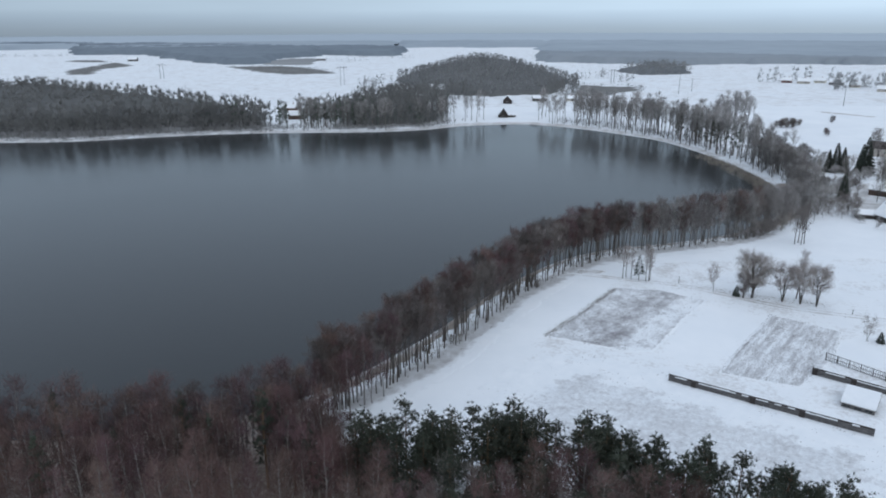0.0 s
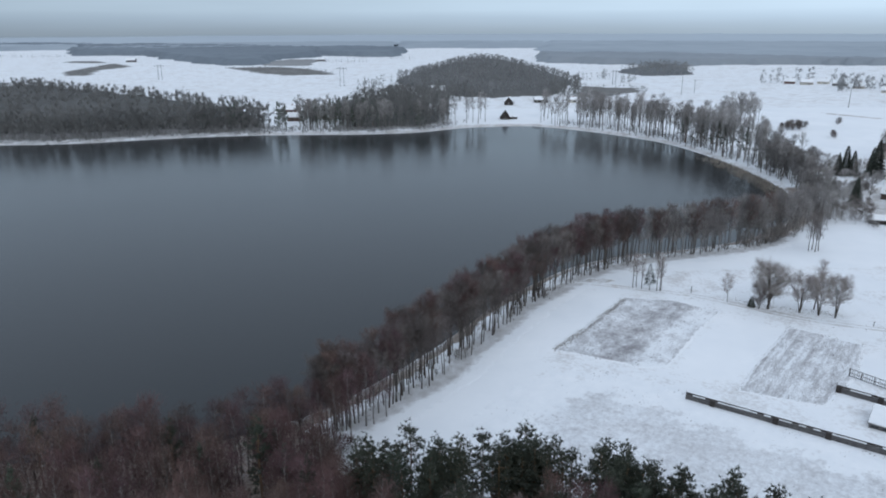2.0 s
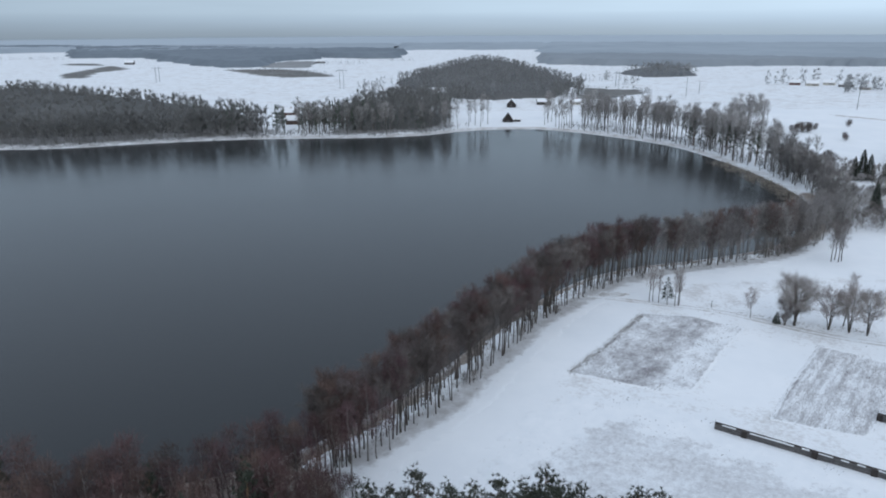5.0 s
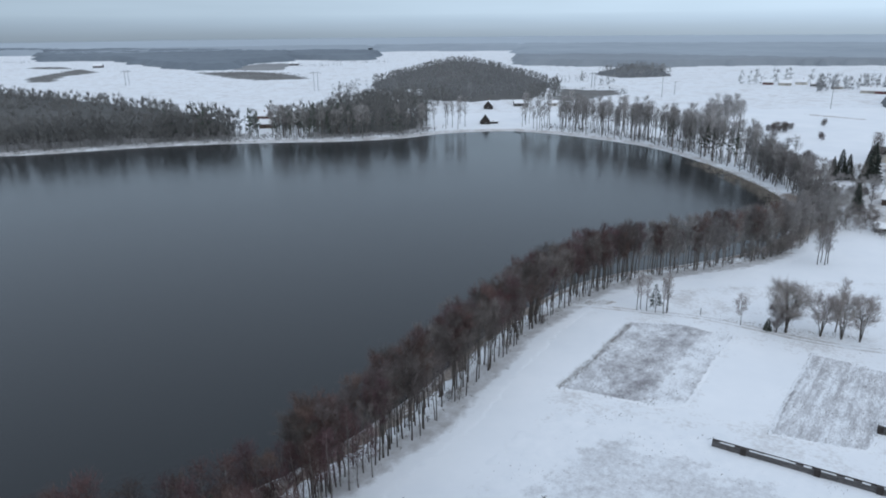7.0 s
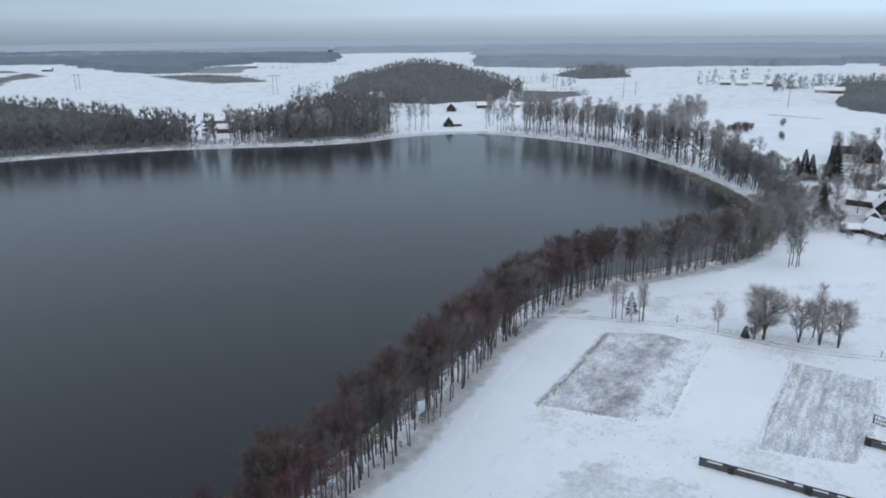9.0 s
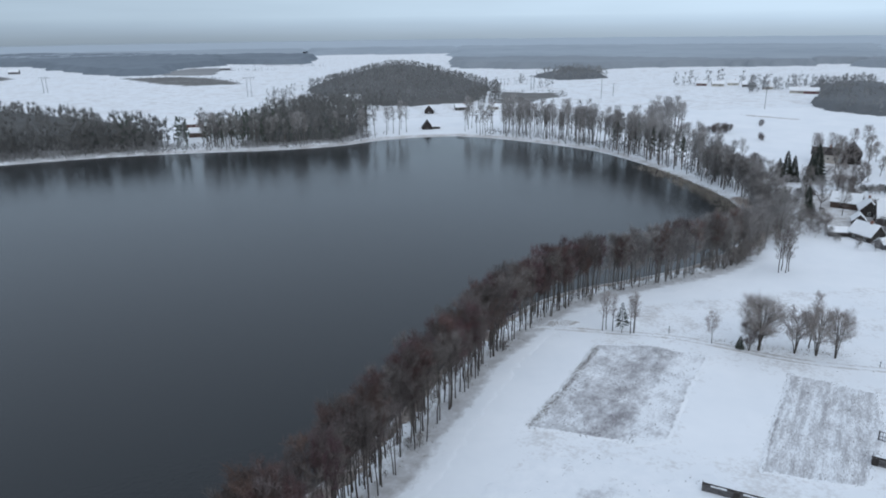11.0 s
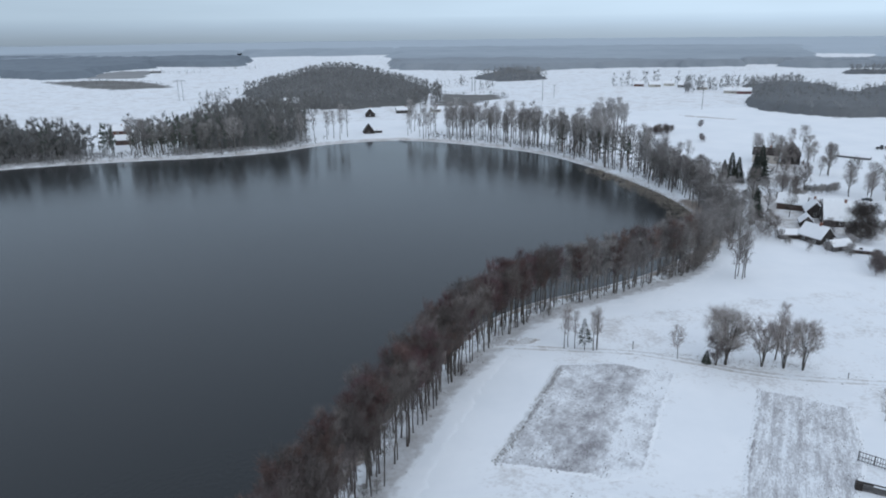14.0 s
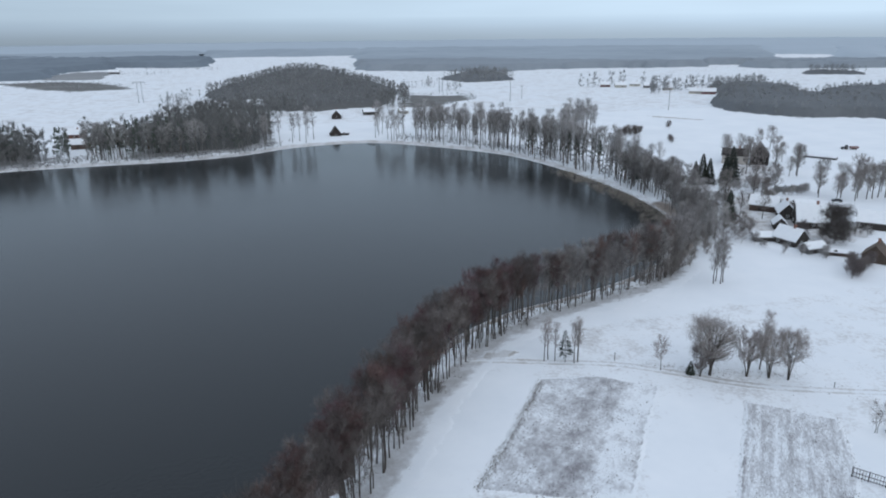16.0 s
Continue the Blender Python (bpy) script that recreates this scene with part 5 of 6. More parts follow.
def distant_woods():
    low = [as_tris(*bare_tree(190 + s, 12, 2.8, 0.04, 3, 80, 0.24, sides=3, reach=2.6, up=0.8)) for s in range(4)]
    hazel = "leafless woods between snowy fields, coloured for haze"
    east = [(420, 650), (410, 615), (415, 580), (430, 552), (470, 545), (505, 500), (700, 560), (760, 720), (645, 745), (560, 690), (600, 765), (600, 812), (555, 812), (440, 680)]
    patch("woodland_floor", east, m_woodfloor, "dull grey-brown ground under the trees", 0.4, 8, 4, 10)
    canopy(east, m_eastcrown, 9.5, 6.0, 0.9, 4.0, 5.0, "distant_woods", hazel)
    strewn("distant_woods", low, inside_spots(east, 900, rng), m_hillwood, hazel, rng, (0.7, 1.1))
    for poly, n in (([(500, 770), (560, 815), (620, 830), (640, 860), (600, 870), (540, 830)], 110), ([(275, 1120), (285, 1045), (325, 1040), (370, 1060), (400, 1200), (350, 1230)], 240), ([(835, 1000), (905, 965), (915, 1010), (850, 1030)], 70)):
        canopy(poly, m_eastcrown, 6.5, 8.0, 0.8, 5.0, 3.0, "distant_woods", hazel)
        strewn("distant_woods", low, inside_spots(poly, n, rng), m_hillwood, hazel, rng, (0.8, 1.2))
    # clumps about the hamlet
    spots = []
    for x, y, n, r in ((419, 914, 5, 7), (432, 918, 4, 5), (457, 929, 4, 4), (479, 942, 5, 5), (498, 915, 6, 4), (442, 797, 9, 6), (453, 812, 8, 7), (474, 826, 16, 9), (487, 822, 12, 8), (515, 830, 14, 12), (535, 845, 10, 10), (510, 905, 4, 6), (400, 906, 3, 6), (505, 795, 8, 9)):
        spots += [tuple(q) for q in rng.normal(size=(n, 2)) * r * 0.6 + np.array([x, y])]
    strewn("hamlet_trees", low, spots, m_hillwood, "hazy leafless trees and hedges about a far hamlet", rng, (0.6, 1.45))
    # broken rows of bare trees on the flats beside the hill
    spots = along([(150, 905), (190, 960), (240, 1010)], 26, rng, 9) + along([(-70, 790), (-95, 840), (-70, 900)], 40, rng, 6) + along([(225, 900), (262, 985)], 14, rng, 4)
    strewn("field_trees", low, spots, m_hillwood, "thin trees on the snowy flats beside a hill, paled for haze", rng, (0.5, 1.0))
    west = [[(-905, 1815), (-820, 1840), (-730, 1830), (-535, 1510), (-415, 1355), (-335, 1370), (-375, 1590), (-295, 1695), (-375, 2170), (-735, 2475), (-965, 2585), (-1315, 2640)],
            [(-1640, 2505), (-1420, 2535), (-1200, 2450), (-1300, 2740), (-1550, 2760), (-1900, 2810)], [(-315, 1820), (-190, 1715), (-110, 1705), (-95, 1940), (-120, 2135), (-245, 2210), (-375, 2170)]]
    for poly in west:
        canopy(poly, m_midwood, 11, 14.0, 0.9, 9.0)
    canopy([(-345, 1352), (-255, 1348), (-262, 1540), (-330, 1560)], m_hillwood, 3.0, 9.0, 0.5, 8.0, 2.0, label="low brown brush on a snowy flat, paled for haze")
    for line in ([(-1060, 1730), (-900, 1740)], [(-330, 1500), (-150, 1440)], [(-215, 1640), (-60, 1560)]):
        strewn("hedge_row", low, along(line, 60, rng, 5), m_hillwood, "thin hedge row across distant snowy fields", rng, (0.25, 0.6))
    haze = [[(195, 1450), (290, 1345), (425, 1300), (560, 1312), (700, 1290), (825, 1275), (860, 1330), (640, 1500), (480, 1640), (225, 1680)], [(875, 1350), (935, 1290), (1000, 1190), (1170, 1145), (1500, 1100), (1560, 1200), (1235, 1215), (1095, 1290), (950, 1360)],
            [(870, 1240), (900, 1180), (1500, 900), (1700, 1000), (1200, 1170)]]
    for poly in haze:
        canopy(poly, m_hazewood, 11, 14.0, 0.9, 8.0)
    # beyond them, woods one behind the other, coloured towards haze; snowy fields open between
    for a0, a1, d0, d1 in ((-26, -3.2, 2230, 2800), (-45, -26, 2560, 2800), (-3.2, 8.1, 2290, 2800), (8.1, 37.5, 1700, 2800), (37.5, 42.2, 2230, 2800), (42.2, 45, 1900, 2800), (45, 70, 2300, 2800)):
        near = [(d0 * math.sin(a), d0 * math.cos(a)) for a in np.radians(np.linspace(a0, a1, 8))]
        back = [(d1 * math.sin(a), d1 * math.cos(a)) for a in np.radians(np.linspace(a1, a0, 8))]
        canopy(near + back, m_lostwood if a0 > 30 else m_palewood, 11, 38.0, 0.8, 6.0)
    # a closed ring of haze-coloured woods where the land meets the haze
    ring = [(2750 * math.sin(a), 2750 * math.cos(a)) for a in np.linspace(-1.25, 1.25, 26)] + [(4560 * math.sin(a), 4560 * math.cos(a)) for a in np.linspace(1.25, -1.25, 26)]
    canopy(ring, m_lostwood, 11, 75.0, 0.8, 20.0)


distant_woods()


patch("stubble_strip", [(314, 612), (330, 598), (354, 564), (342, 558), (316, 588)], m_track, "thin strip of brown stubble in a snowy field", 0.08, 1.5, 2, 4, most=1.1)
patch("farmyard", [(158, 268), (176, 250), (196, 246), (218, 252), (228, 290), (218, 328), (192, 338), (176, 312)], m_track, "trampled farmyard with dirty snow", soft=10, ragged=2.5, most=1.02)
patch("farmyard", [(204, 346), (232, 334), (268, 368), (272, 396), (246, 402), (214, 372)], m_track, "trampled garden ground with dirty snow", soft=10, ragged=2.5, most=1.0)


# ---- buildings ----
def slab(s, a, b, c, d, lift, thick):
    """A sloping slab over the corners a b c d."""
    lo = [Vector(p) + Vector((0, 0, lift)) for p in (a, b, c, d)]
    hi = [p + Vector((0, 0, thick)) for p in lo]
    s.add(lo + hi, [(3, 2, 1, 0), (4, 5, 6, 7), (0, 1, 5, 4), (1, 2, 6, 5), (2, 3, 7, 6), (3, 0, 4, 7)])


def window(parent, x, y, z, w, h, face, mat=None):
    """A window set a little proud of a wall; face is the wall's outward turn in degrees."""
    m = pose(x, y, z, 0, 0, face)
    frame_part = Soup()
    for q in ((-w / 2 - 0.08, -w / 2), (w / 2, w / 2 + 0.08), (-0.03, 0.03)):
        frame_part.box(*q, -0.07, 0.03, -h / 2 - 0.08, h / 2 + 0.08)
    for q in ((-h / 2 - 0.08, -h / 2), (h / 2, h / 2 + 0.08)):
        frame_part.box(-w / 2, w / 2, -0.07, 0.03, *q)
    win = part("window", frame_part.mesh("window", mat or m_trim), parent, "", m)
    pane = Soup()
    pane.box(-w / 2, w / 2, -0.03, 0.0, -h / 2, h / 2)
    part("pane", pane.mesh("pane", m_glass), win)


def house(name, label, x, y, turn, ln, wd, hw, hr, wall=None, roof=None, snow=0.28, windows=(3, 1), chimney=True, over=0.5, category="house", door=True, group="village houses", z=None):
    """A gabled building; the ridge runs along its own x. windows: how many on each long side and each gable."""
    root = new(name)
    root.matrix_basis = pose(x, y, (ground_z(x, y) if z is None else z) - 0.15, 0, 0, turn)
    tagged(root, label, category, group)
    s = Soup()
    a, b = ln / 2, wd / 2
    base = [(-a, -b, 0), (a, -b, 0), (a, b, 0), (-a, b, 0), (-a, -b, hw), (a, -b, hw), (a, b, hw), (-a, b, hw), (-a, 0, hw + hr), (a, 0, hw + hr)]
    s.add(base, [(3, 2, 1, 0), (0, 1, 5, 4), (2, 3, 7, 6), (1, 2, 6, 9, 5), (3, 0, 4, 8, 7), (4, 5, 9, 8), (6, 7, 8, 9)])
    part("wall", s.mesh("wall", wall or m_brownboard), root)
    k = (b + over) / b
    eave = hw + hr - hr * k
    for side in (-1, 1):
        r = Soup()
        cs = [(-a - over, side * (b + over), eave), (a + over, side * (b + over), eave), (a + over, 0, hw + hr), (-a - over, 0, hw + hr)]
        slab(r, *(cs if side < 0 else cs[::-1]), 0.02, 0.14)
        rf = part("roof", r.mesh("roof", roof or m_roof), root)
        if snow:
            w, n = Soup(), 8
            vs = []
            for i in range(n + 1):
                x0 = -a - over + (ln + 2 * over) * i / n
                e, th = 0.985 - 0.03 * rng.uniform(), snow * rng.uniform(0.8, 1.1)
                ye, ze = side * (b + over) * e, hw + hr - hr * k * e + 0.165
                vs += [(x0, ye, ze), (x0, ye * 0.97, ze + th), (x0, 0, hw + hr + 0.165 + th), (x0, 0, hw + hr + 0.165)]
            fs = [(4 * i + q, 4 * i + (q + 1) % 4, 4 * i + 4 + (q + 1) % 4, 4 * i + 4 + q) for i in range(n) for q in range(4)] + [(3, 2, 1, 0), (4 * n, 4 * n + 1, 4 * n + 2, 4 * n + 3)]
            w.add(vs, fs if side > 0 else [f[::-1] for f in fs])
            part("snow_cover", w.mesh("snow_cover", m_snow), rf, "thick white snow")
    if chimney:
        c = Soup()
        c.box(-0.4, 0.4, -0.35, 0.35, -1.0, 1.1)
        c.box(-0.48, 0.48, -0.43, 0.43, 1.1, 1.25)
        part("chimney", c.mesh("chimney", m_brick), root, "red brick chimney", pose(ln * 0.15, 0, hw + hr))
    nl, ng = windows
    zc = hw * 0.55
    for i in range(nl):
        px = -a + ln * (i + 0.5) / nl
        window(root, px, -b - 0.012, zc, 0.9, 1.1, 0)
        window(root, px, b + 0.012, zc, 0.9, 1.1, 180)
    for i in range(ng):
        py = -b + wd * (i + 0.5) / ng
        window(root, a + 0.012, py, zc, 0.9, 1.1, 90)
        window(root, -a - 0.012, py, zc, 0.9, 1.1, -90)
    if door:
        d = Soup()
        d.box(-0.5, 0.5, -0.08, 0.0, 0.15, 2.15)
        dr = part("door", d.mesh("door", m_darkboard), root, "dark wooden door", pose(-a * 0.25 if nl != 3 else ln / 6, -b - 0.02, 0.05))
        h = Soup()
        h.box(0.32, 0.42, -0.13, -0.08, 1.0, 1.04)
        part("handle", h.mesh("handle", m_steel), dr)
    return root


def village():
    house("barn", "long brown boarded barn with a snow-covered roof", 194, 299.5, -46, 10.5, 7.0, 2.9, 3.2, m_brownboard, windows=(0, 0), chimney=False, category="barn")
    house("farmhouse", "farmhouse with a large steep snow-covered roof", 194.5, 274.5, -29, 11, 9.5, 2.8, 5.6, m_darkboard, windows=(3, 2))
    house("cottage", "small cottage with a dark boarded gable and snowy roof", 194.5, 287.5, 58, 9, 6.5, 2.6, 3.6, m_darkboard, windows=(2, 1))
    house("outbuilding", "small dark shed with a snowy roof in a farmyard", 182, 276, 58, 6, 4.5, 2.2, 2.2, m_darkboard, windows=(0, 0), chimney=False, category="shed")
    house("cottage", "dark boarded cottage with a broad snowy roof beside the meadow", 171.2, 257.6, -76, 8.6, 7, 2.4, 3.4, m_darkboard, windows=(2, 1))
    house("outbuilding", "low dark shed with a snowy roof behind a cottage", 164.5, 263.5, -20, 6, 3.5, 2.0, 1.2, m_darkboard, windows=(0, 0), chimney=False, category="shed")
    house("outbuilding", "low grey boarded shed with a snowy roof beside a cottage", 171.5, 247.3, 2, 7, 4, 2.0, 1.4, m_greyboard, windows=(0, 0), chimney=False, category="shed")
    house("woodshed", "long low woodshed with a snowy roof at the meadow's edge", 176.6, 241.6, -37, 8.5, 2.6, 1.3, 0.6, m_brownboard, windows=(0, 0), chimney=False, category="shed", over=0.3)
    house("barn", "dark barn with a snowy roof", 213.5, 265, -44, 10, 8, 3, 3.4, m_darkboard, windows=(0, 0), chimney=False, category="barn")
    house("cottage", "brown cottage with a thinly snowed brown roof behind shrubs", 184, 234, 35, 8, 7, 2.4, 3.4, m_brownboard, m_brownboard, 0.0, windows=(2, 1))
    house("outbuilding", "small shed under snow in a farmyard", 213, 299, -30, 7, 4, 1.8, 1.0, m_greyboard, windows=(0, 0), chimney=False, category="shed")
    house("farm_building", "tall dark boarded building with a steep gable", 262, 389, 52, 14, 9, 5.2, 5.6, m_darkboard, m_darkboard, 0, windows=(3, 2), chimney=False, category="barn")
    house("farmhouse", "pale plastered farmhouse with a dark roof", 250, 394, -40, 13, 8, 5, 3.2, m_plaster, m_darkboard, 0, windows=(4, 2))
    house("cottage", "pale cottage with a thin dark roof behind trees", 193, 364, -42, 10, 7, 3.4, 1.4, m_plaster, m_darkboard, 0.1, windows=(2, 1), chimney=False)
    house("greenhouse", "long low grey shed in a snowy field", 303, 389.5, -58, 17, 3, 1.2, 0.7, m_greyboard, m_roof, 0.06, windows=(0, 0), chimney=False, over=0.2, category="shed", door=False)
    # houses of the hamlet beyond the fields
    far = [(433, 900, -30, 12, m_redboard), (447, 886, -20, 14, m_plaster), (472, 894, -35, 13, m_plaster), (476, 864, -25, 16, m_greyboard), (478, 828, -30, 12, m_plaster), (491, 765, -32, 15, m_redboard), (480, 774, -32, 14, m_plaster), (505, 800, -40, 12, m_brownboard)]
    for n, (x, y, turn, ln, wall) in enumerate(far):
        house("house", "red boarded house with a snowy roof across the fields" if wall is m_redboard else "pale house with a snowy roof across the fields", x, y, turn, ln, 8, 3.2, 3.4, wall, group="hamlet houses", windows=(3, 1))
    # lake side
    house("cabin", "dark steep-gabled lakeside cabin", 50, 576, 86, 9, 7.5, 1.6, 5.0, m_darkboard, m_darkboard, 0, windows=(0, 1), chimney=False, group="lakeside houses", over=0.7)
    house("outbuilding", "low dark annex beside a lakeside cabin", 56.5, 576, 0, 6, 5, 1.7, 0.8, m_darkboard, m_roof, 0.1, windows=(0, 0), chimney=False, group="lakeside houses", category="shed")
    house("house", "gabled house with snow on the roof in a clearing", 62, 671, 80, 10, 8, 3, 4.2, m_darkboard, group="lakeside houses")
    house("house", "long low dark house in a snowy clearing", 94, 688, 0, 13, 8, 2.8, 2.4, m_darkboard, m_darkboard, 0.05, group="lakeside houses")
    house("house", "small pale house at a wood's edge", 124, 690, 10, 8, 6, 2.8, 2.4, m_plaster, group="lakeside houses")
    house("barn", "dark red-brown barn with a snowy roof by the shore woods", -117.5, 567, 4, 11, 7, 3.4, 3.0, m_brownboard, windows=(0, 0), chimney=False, group="lakeside houses", category="barn")
    house("house", "house with a snowy roof among shore trees", -132, 622, -8, 12, 8, 3.2, 3.2, m_redboard, group="lakeside houses")
    house("house", "house with a broad snowy roof in the woods", -72, 700, 4, 14, 9, 3.4, 3.2, m_greyboard, group="lakeside houses")
    house("house", "house under deep snow in a gap of the woods", -6, 742, 5, 16, 12, 4, 5, m_greyboard, group="lakeside houses")
    house("house", "small house among shore trees", -100, 585, 20, 9, 7, 3, 3, m_brownboard, group="lakeside houses")
    # the white roofs beyond the flats
    for x, y in ((-640, 1500), (-250, 1500), (330, 1450)):
        house("farm_building", "distant grey farm building with a snowy roof", x, y, 5, 18, 10, 4, 4, m_greyboard, group="distant farms", windows=(4, 1), chimney=False)


village()


# ---- power line and small structures ----
def portal_pylon(x, y, h, turn):
    root = new("power_pylon")
    root.matrix_basis = pose(x, y, ground_z(x, y) - 0.2, 0, 0, turn)
    tagged(root, "two-legged power line pylon with a crossarm", "pylon", "power line")
    for sx in (-2.2, 2.2):
        leg = Soup()
        for dx, dy in ((-0.45, -0.45), (0.45, -0.45), (0.45, 0.45), (-0.45, 0.45)):
            leg.tube([(sx + dx, dy, 0), (sx + dx * 0.5, dy * 0.5, h)], [0.10, 0.08], 4)
        n = 10
        for i in range(n):
            z0, z1 = h * i / n, h * (i + 1) / n
            k0, k1 = 1 - 0.5 * i / n, 1 - 0.5 * (i + 1) / n
            for q in (-1, 1):
                leg.tube([(sx - 0.45 * k0, q * 0.45 * k0, z0), (sx + 0.45 * k1, q * 0.45 * k1, z1)], [0.05, 0.05], 3)
        part("leg", leg.mesh("leg", m_steel), root)
    arm = Soup()
    arm.box(-6.5, 6.5, -0.2, 0.2, h - 2.2, h - 1.9)
    arm.box(-6.0, 6.0, -0.15, 0.15, h - 1.4, h - 1.2)
    part("crossarm", arm.mesh("crossarm", m_steel), root)
    for px in (-6, 0, 6):
        ins = Soup()
        ins.tube([(px, 0, h - 2.2), (px, 0, h - 3.6)], [0.12, 0.12], 5)
        part("insulator", ins.mesh("insulator", m_darkboard), root)


def power_pole(x, y, h, turn):
    root = new("power_pole")
    root.matrix_basis = pose(x, y, ground_z(x, y) - 0.2, 0, 0, turn)
    tagged(root, "tall slim power pole with a crossarm", "pole", "power line")
    s = Soup()
    s.tube([(0, 0, 0), (0, 0, h)], [0.26, 0.17], 6)
    part("pole", s.mesh("pole", m_greyboard), root)
    a = Soup()
    a.box(-2.2, 2.2, -0.12, 0.12, h - 1.0, h - 0.75)
    part("crossarm", a.mesh("crossarm", m_steel), root)
    for px in (-2, 0, 2):
        i = Soup()
        i.tube([(px, 0, h - 0.75), (px, 0, h - 0.2)], [0.1, 0.07], 5)
        part("insulator", i.mesh("insulator", m_darkboard), root)


portal_pylon(-122.8, 886, 23.5, 10)
portal_pylon(-393, 1010, 21, 10)
portal_pylon(211, 888, 18, 25)
power_pole(253, 763, 24, 20)
power_pole(275, 787, 14, 20)
power_pole(361, 638, 18, 35)


def board_wall(p, q, h, breaks, label, snow=True):
    """A long low wall of weathered boards on posts; at the breaks stand short dark boarded bays."""
    a, b = Vector((*p, 0)), Vector((*q, 0))
    ln = (b - a).length
    root = new("board_wall")
    root.matrix_basis = pose(*p, ground_z(*p) - 0.1, 0, 0, math.degrees(math.atan2(b.y - a.y, b.x - a.x)))
    tagged(root, label, "wall", "garden walls")
    rows = 5
    edges = [0.0, *breaks, ln]
    for i, (s0, s1) in enumerate(zip(edges, edges[1:])):
        n = max(1, round((s1 - s0) / 3.0))
        for k in range(n):
            x0, x1 = s0 + (s1 - s0) * k / n + 0.02, s0 + (s1 - s0) * (k + 1) / n - 0.02
            for r in range(rows):
                s = Soup()
                dy = rng.uniform(-0.015, 0.015)
                s.box(x0, x1, -0.03 + dy, 0.02 + dy, 0.06 + h * r / rows, h * (r + 1) / rows - 0.02 + 0.06)
                part("board", s.mesh("board", m_greyboard), root)
            s = Soup()
            s.box(x0 - 0.08, x0 + 0.06, 0.03, 0.16, 0, h + 0.12)
            part("post", s.mesh("post", m_darkboard), root)
    for x in breaks:
        s = Soup()
        s.box(x - 0.5, x + 0.5, -0.28, 0.45, 0, h + 0.40)
        part("bay", s.mesh("bay", m_darkboard), root, "short dark boarded bay")
    s = Soup()
    s.box(-0.1, ln, -0.08, 0.45, h + 0.07, h + 0.12)
    top = part("cap_board", s.mesh("cap_board", m_greyboard), root)
    if snow:
        s = Soup()
        n = int(ln / 1.2)
        for k in range(n):
            t = rng.uniform(0.05, 0.17)
            if rng.uniform() < 0.35:
                continue
            s.box(ln * k / n, ln * (k + 1) / n, 0.08, 0.44, h + 0.12, h + 0.12 + t)
        part("snow_cover", s.mesh("snow_cover", m_snow), top, "thin white snow")
    s = Soup()
    s.box(-0.1, ln, 0.46, 0.52, 0, h + 0.42)
    part("back_board", s.mesh("back_board", m_darkboard), root)
    s = Soup()
    s.tube([(0, 0, 0), (0.02, 0.03, h * 2.0)], [0.07, 0.05], 5)
    part("stake", s.mesh("stake", m_greyboard), root, "upright wooden stake")
    return root


board_wall((48.1, 133.4), (79.3, 111.9), 1.05, [5.2, 16.8, 25.8], "long low weathered board wall with short dark bays, snow on top")
board_wall((80.0, 136.0), (97.0, 121.5), 1.1, [0.5, 8.0], "low weathered board wall with dark posts beside the garden")


def hotbed():
    root = new("garden_shed")
    root.matrix_basis = pose(83.2, 123.3, ground_z(83, 123) - 0.1, 0, 0, -38)
    tagged(root, "low lean-to garden shed with a sloping snowy roof", "shed", "garden sheds")
    s = Soup()
    a, b = 2.9, 3.0
    vs = [(-a, -b, 0), (a, -b, 0), (a, b, 0), (-a, b, 0), (-a, -b, 1.0), (a, -b, 1.0), (a, b, 2.0), (-a, b, 2.0)]
    s.add(vs, [(3, 2, 1, 0), (4, 5, 6, 7), (0, 1, 5, 4), (1, 2, 6, 5), (2, 3, 7, 6), (3, 0, 4, 7)])
    part("wall", s.mesh("wall", m_greyboard), root)
    s = Soup()
    slab(s, (-a - 0.25, -b - 0.3, 0.95), (a + 0.25, -b - 0.3, 0.95), (a + 0.25, b + 0.2, 2.03), (-a - 0.25, b + 0.2, 2.03), 0.02, 0.1)
    rf = part("roof", s.mesh("roof", m_roof), root)
    s = Soup()
    slab(s, (-a - 0.2, -b - 0.2, 0.97), (a + 0.2, -b - 0.2, 0.97), (a + 0.2, b + 0.15, 2.02), (-a - 0.2, b + 0.15, 2.02), 0.124, 0.2)
    part("snow_cover", s.mesh("snow_cover", m_snow), rf, "thick white snow")
    for k in range(3):
        window(root, -1.9 + 1.9 * k, -b - 0.012, 0.55, 1.2, 0.5, 0, m_greyboard)


hotbed()


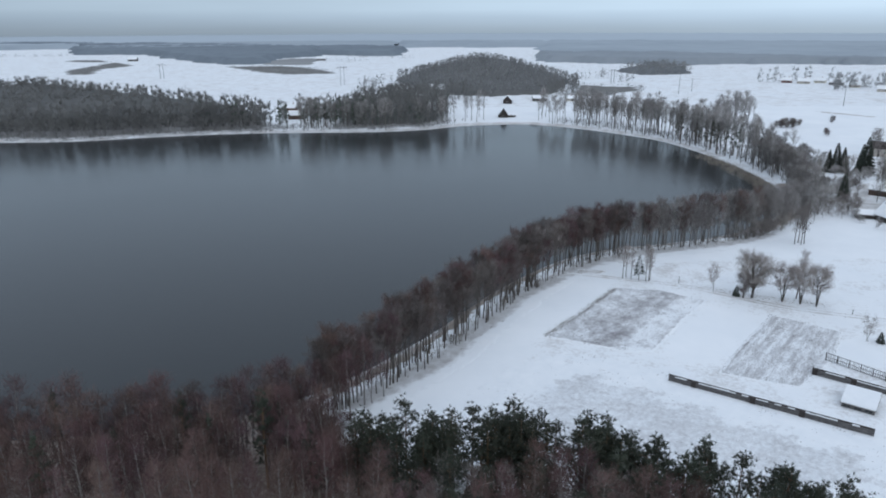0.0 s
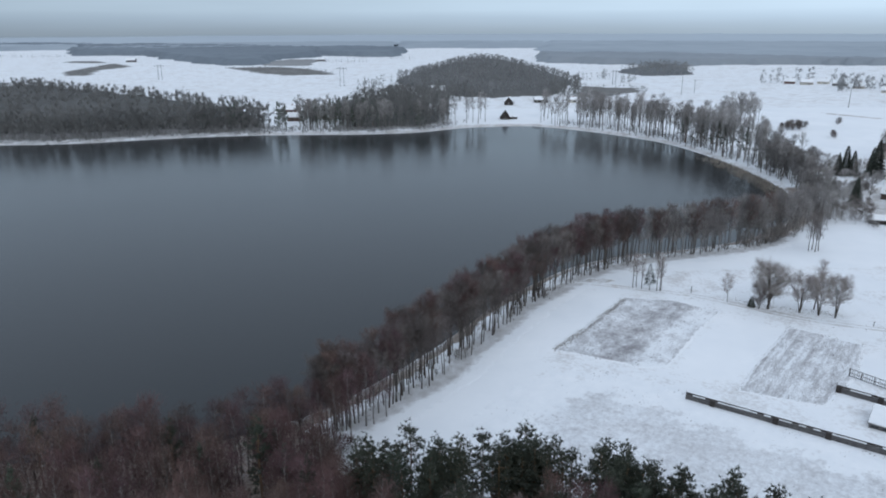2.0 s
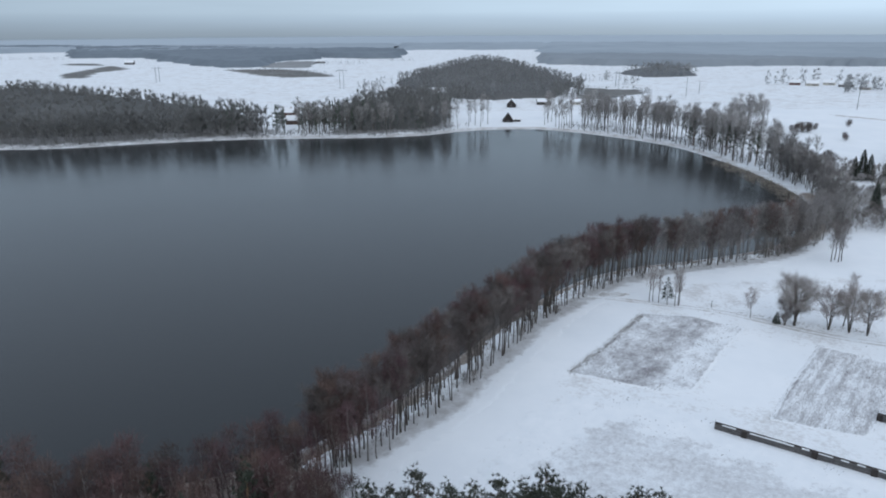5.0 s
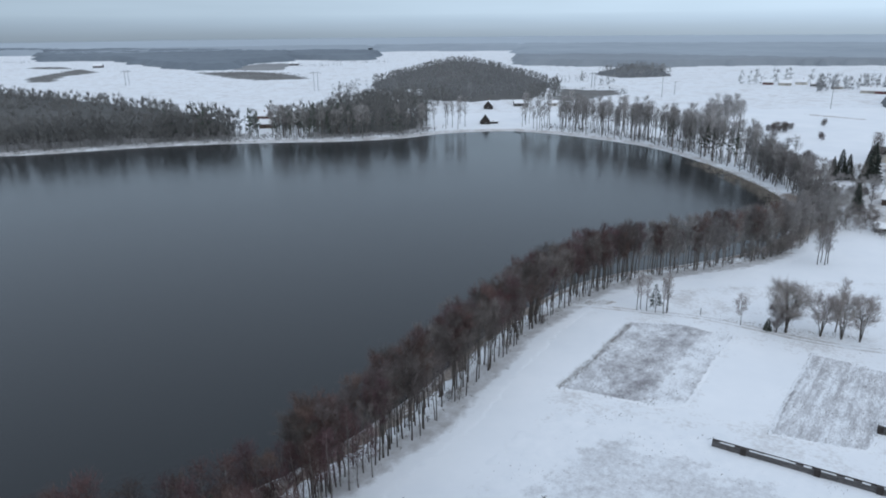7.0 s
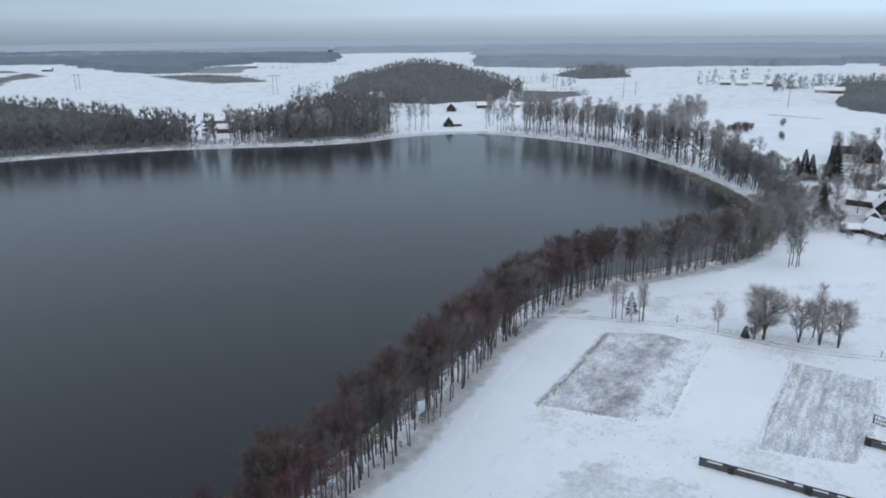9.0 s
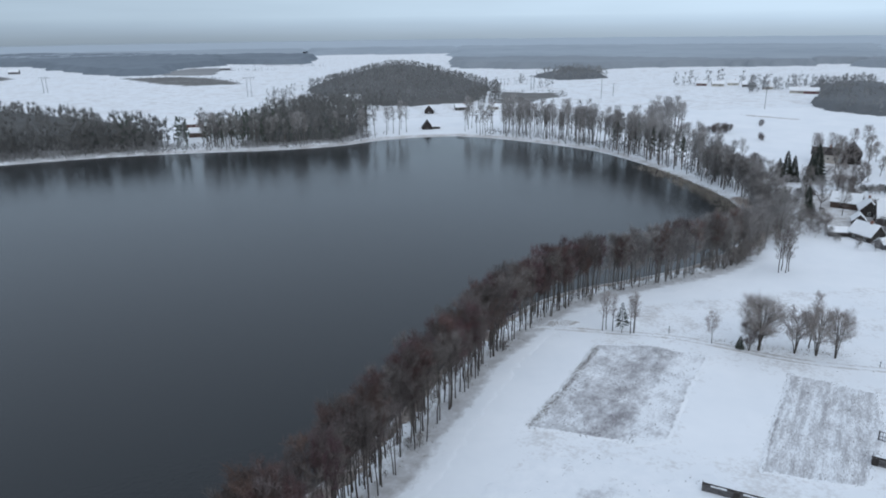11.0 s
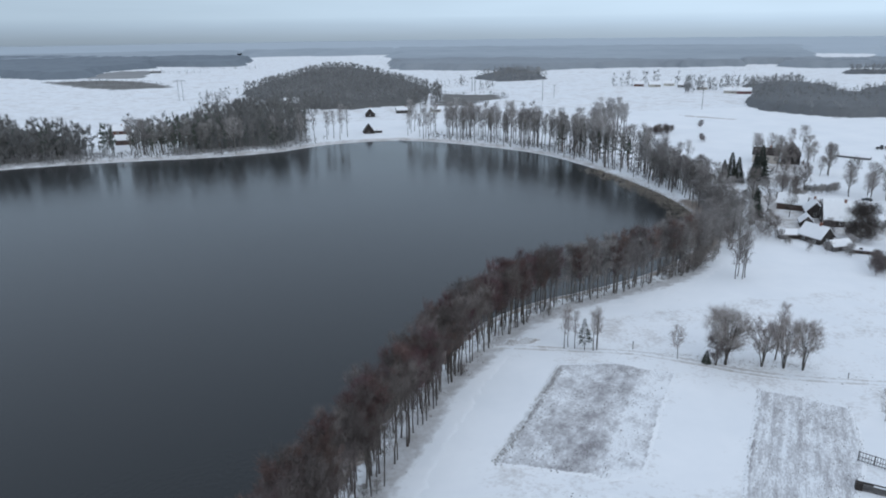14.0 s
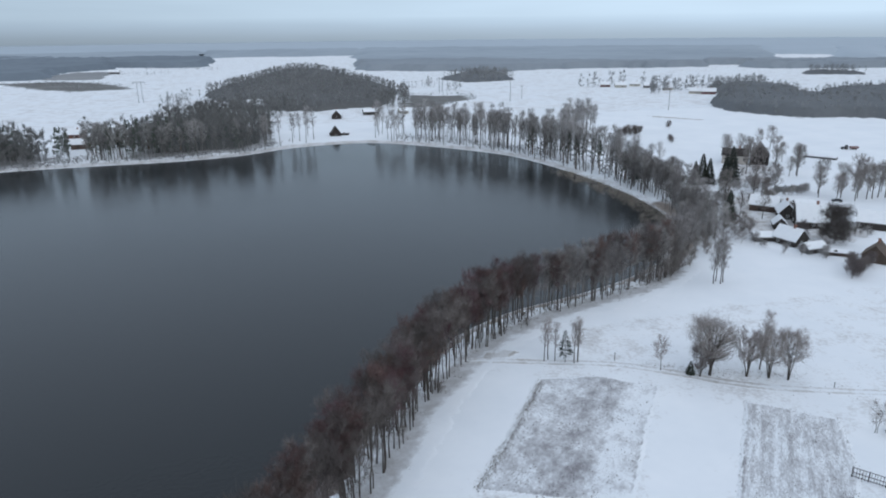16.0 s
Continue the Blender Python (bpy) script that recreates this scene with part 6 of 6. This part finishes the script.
def trellis(p, q, h):
    a, b = Vector((*p, 0)), Vector((*q, 0))
    ln = (b - a).length
    root = new("trellis_fence")
    root.matrix_basis = pose(*p, ground_z(*p) - 0.1, 0, 0, math.degrees(math.atan2(b.y - a.y, b.x - a.x)))
    tagged(root, "tall weathered trellis fence with many thin uprights", "fence", "garden walls")
    n = int(ln / 2.4)
    for k in range(n + 1):
        s = Soup()
        s.box(ln * k / n - 0.07, ln * k / n + 0.07, -0.07, 0.07, 0, h + 0.1)
        part("post", s.mesh("post", m_darkboard), root)
    for z in (0.4, h * 0.55, h):
        s = Soup()
        s.box(0, ln, -0.11, -0.07, z - 0.06, z + 0.06)
        part("rail", s.mesh("rail", m_greyboard), root)
    me = Soup()
    me.box(-0.04, 0.04, -0.14, -0.11, 0.1, h)
    me = me.mesh("slat", m_greyboard)
    m = int(ln / 0.42)
    for k in range(m):
        part("slat", me, root, "", pose(ln * (k + 0.5) / m, 0, rng.uniform(-0.1, 0.1), 0, rng.uniform(-3, 3), 0))


trellis((86.4, 142.6), (103, 121), 2.0)


def picket(p, q, h):
    a, b = Vector((*p, 0)), Vector((*q, 0))
    ln = (b - a).length
    root = new("picket_fence")
    root.matrix_basis = pose(*p, ground_z(*p) - 0.1, 0, 0, math.degrees(math.atan2(b.y - a.y, b.x - a.x)))
    tagged(root, "white picket fence before a farm garden", "fence", "village fences")
    for z in (0.3, h * 0.8):
        s = Soup()
        s.box(0, ln, -0.04, 0.04, z, z + 0.1)
        part("rail", s.mesh("rail", m_trim), root)
    me = Soup()
    me.box(-0.09, 0.09, -0.07, -0.04, 0.05, h)
    me = me.mesh("picket", m_trim)
    m = int(ln / 0.45)
    for k in range(m):
        part("picket", me, root, "", pose(ln * (k + 0.5) / m, 0, 0))


picket((206, 343), (221, 335), 1.5)


def post(x, y, h, label):
    root = new("wooden_post")
    root.matrix_basis = pose(x, y, ground_z(x, y) - 0.1)
    tagged(root, label, "post", "meadow posts")
    s = Soup()
    s.tube([(0, 0, 0), (0, 0, h)], [0.10, 0.08], 6)
    part("shaft", s.mesh("shaft", m_greyboard), root)
    s = Soup()
    s.box(-0.14, 0.14, -0.14, 0.14, h, h + 0.06)
    part("cap", s.mesh("cap", m_darkboard), root)


post(69.6, 193.2, 2.0, "weathered wooden post beside the track")
post(107, 168.5, 1.3, "short wooden post beside the track")


def jetty():
    root = new("jetty")
    root.matrix_basis = pose(68, 541.5, 0.45, 0, 0, -60)
    tagged(root, "short plank jetty dusted with snow", "jetty")
    me = Soup()
    me.box(-0.28, 0.28, -0.9, 0.9, 0, 0.06)
    me = me.mesh("plank", m_greyboard)
    for k in range(14):
        part("plank", me, root, "", pose(k * 0.6, 0, 0))
    for x in (0.5, 4, 7.6):
        for y in (-0.8, 0.8):
            s = Soup()
            s.tube([(x, y, -2.2), (x, y, 0.3)], [0.1, 0.1], 6)
            part("pile", s.mesh("pile", m_darkboard), root)


jetty()


def wheel(parent, x, y, r, w):
    s = Soup()
    n = 14
    ring = [(0.0, r), (w, r)]
    vs = [(yy, rr * math.cos(a), rr * math.sin(a)) for yy, rr in ((-w / 2, r * 0.55), (-w / 2, r), (w / 2, r), (w / 2, r * 0.55)) for a in (6.2832 * k / n for k in range(n))]
    s.add([(p[1], p[0], p[2]) for p in vs], [(i * n + k, i * n + (k + 1) % n, ((i + 1) % 4) * n + (k + 1) % n, ((i + 1) % 4) * n + k) for i in range(4) for k in range(n)])
    t = part("wheel", s.mesh("wheel", m_darkboard, True), parent, "black rubber tyre", pose(x, y, r))
    s = Soup()
    s.add([(r * 0.54 * math.cos(6.2832 * k / n), q, r * 0.54 * math.sin(6.2832 * k / n)) for q in (-w * 0.3, w * 0.3) for k in range(n)], [tuple(range(n)), tuple(range(2 * n - 1, n - 1, -1))] + [(k, (k + 1) % n, n + (k + 1) % n, n + k) for k in range(n)])
    part("rim", s.mesh("rim", m_steel), t)


def car(x, y, turn):
    root = new("car")
    root.matrix_basis = pose(x, y, ground_z(x, y), 0, 0, turn)
    tagged(root, "dark parked car under bare trees", "car")
    s = Soup()
    prof = [(-2.1, 0.35), (-2.15, 0.8), (-1.3, 0.95), (1.9, 0.98), (2.1, 0.7), (2.1, 0.35)]
    s.add([(px, q, pz) for q in (-0.85, 0.85) for px, pz in prof], [tuple(range(5, -1, -1)), tuple(range(6, 12))] + [(k, (k + 1) % 6, 6 + (k + 1) % 6, 6 + k) for k in range(6)])
    part("body", s.mesh("body", m_car), root)
    s = Soup()
    s.add([(-0.9, -0.75, 0.95), (1.6, -0.75, 0.95), (1.6, 0.75, 0.95), (-0.9, 0.75, 0.95), (-0.3, -0.62, 1.45), (1.2, -0.62, 1.45), (1.2, 0.62, 1.45), (-0.3, 0.62, 1.45)], [(4, 5, 6, 7), (0, 1, 5, 4), (1, 2, 6, 5), (2, 3, 7, 6), (3, 0, 4, 7)])
    cab = part("cabin", s.mesh("cabin", m_glass), root, "dark glazed cabin")
    s = Soup()
    s.box(-0.32, 1.22, -0.64, 0.64, 1.45, 1.52)
    part("snow_cover", s.mesh("snow_cover", m_snow), cab, "thin white snow")
    for wx in (-1.35, 1.3):
        for wy in (-0.8, 0.8):
            wheel(root, wx, wy, 0.33, 0.2)


car(232.5, 302, -40)


def farm_vehicle(x, y, turn, mat, label):
    root = new("farm_trailer" if mat is m_tractor else "tractor")
    root.matrix_basis = pose(x, y, ground_z(x, y), 0, 0, turn)
    tagged(root, label, "trailer" if mat is m_tractor else "tractor")
    s = Soup()
    if mat is m_tractor:
        s.box(-2.4, 2.4, -1.1, 1.1, 0.8, 2.0)
        s.box(-3.4, -2.4, -0.1, 0.1, 0.75, 0.9)
        part("body", s.mesh("body", mat), root)
        for wx in (-0.7, 0.9):
            for wy in (-1.0, 1.0):
                wheel(root, wx, wy, 0.5, 0.3)
        return
    s.box(-1.9, 0.3, -0.45, 0.45, 0.8, 1.6)
    part("body", s.mesh("body", mat), root)
    s = Soup()
    s.box(0.3, 1.7, -0.7, 0.7, 0.9, 2.6)
    part("cab", s.mesh("cab", m_glass), root, "glazed driver's cab")
    for wy in (-0.8, 0.8):
        wheel(root, -1.4, wy, 0.5, 0.3)
        wheel(root, 0.9, wy, 0.8, 0.45)


farm_vehicle(342, 413, -20, m_car, "dark tractor parked in a snowy field")
farm_vehicle(346.5, 410.5, -20, m_tractor, "red farm trailer parked in a snowy field")
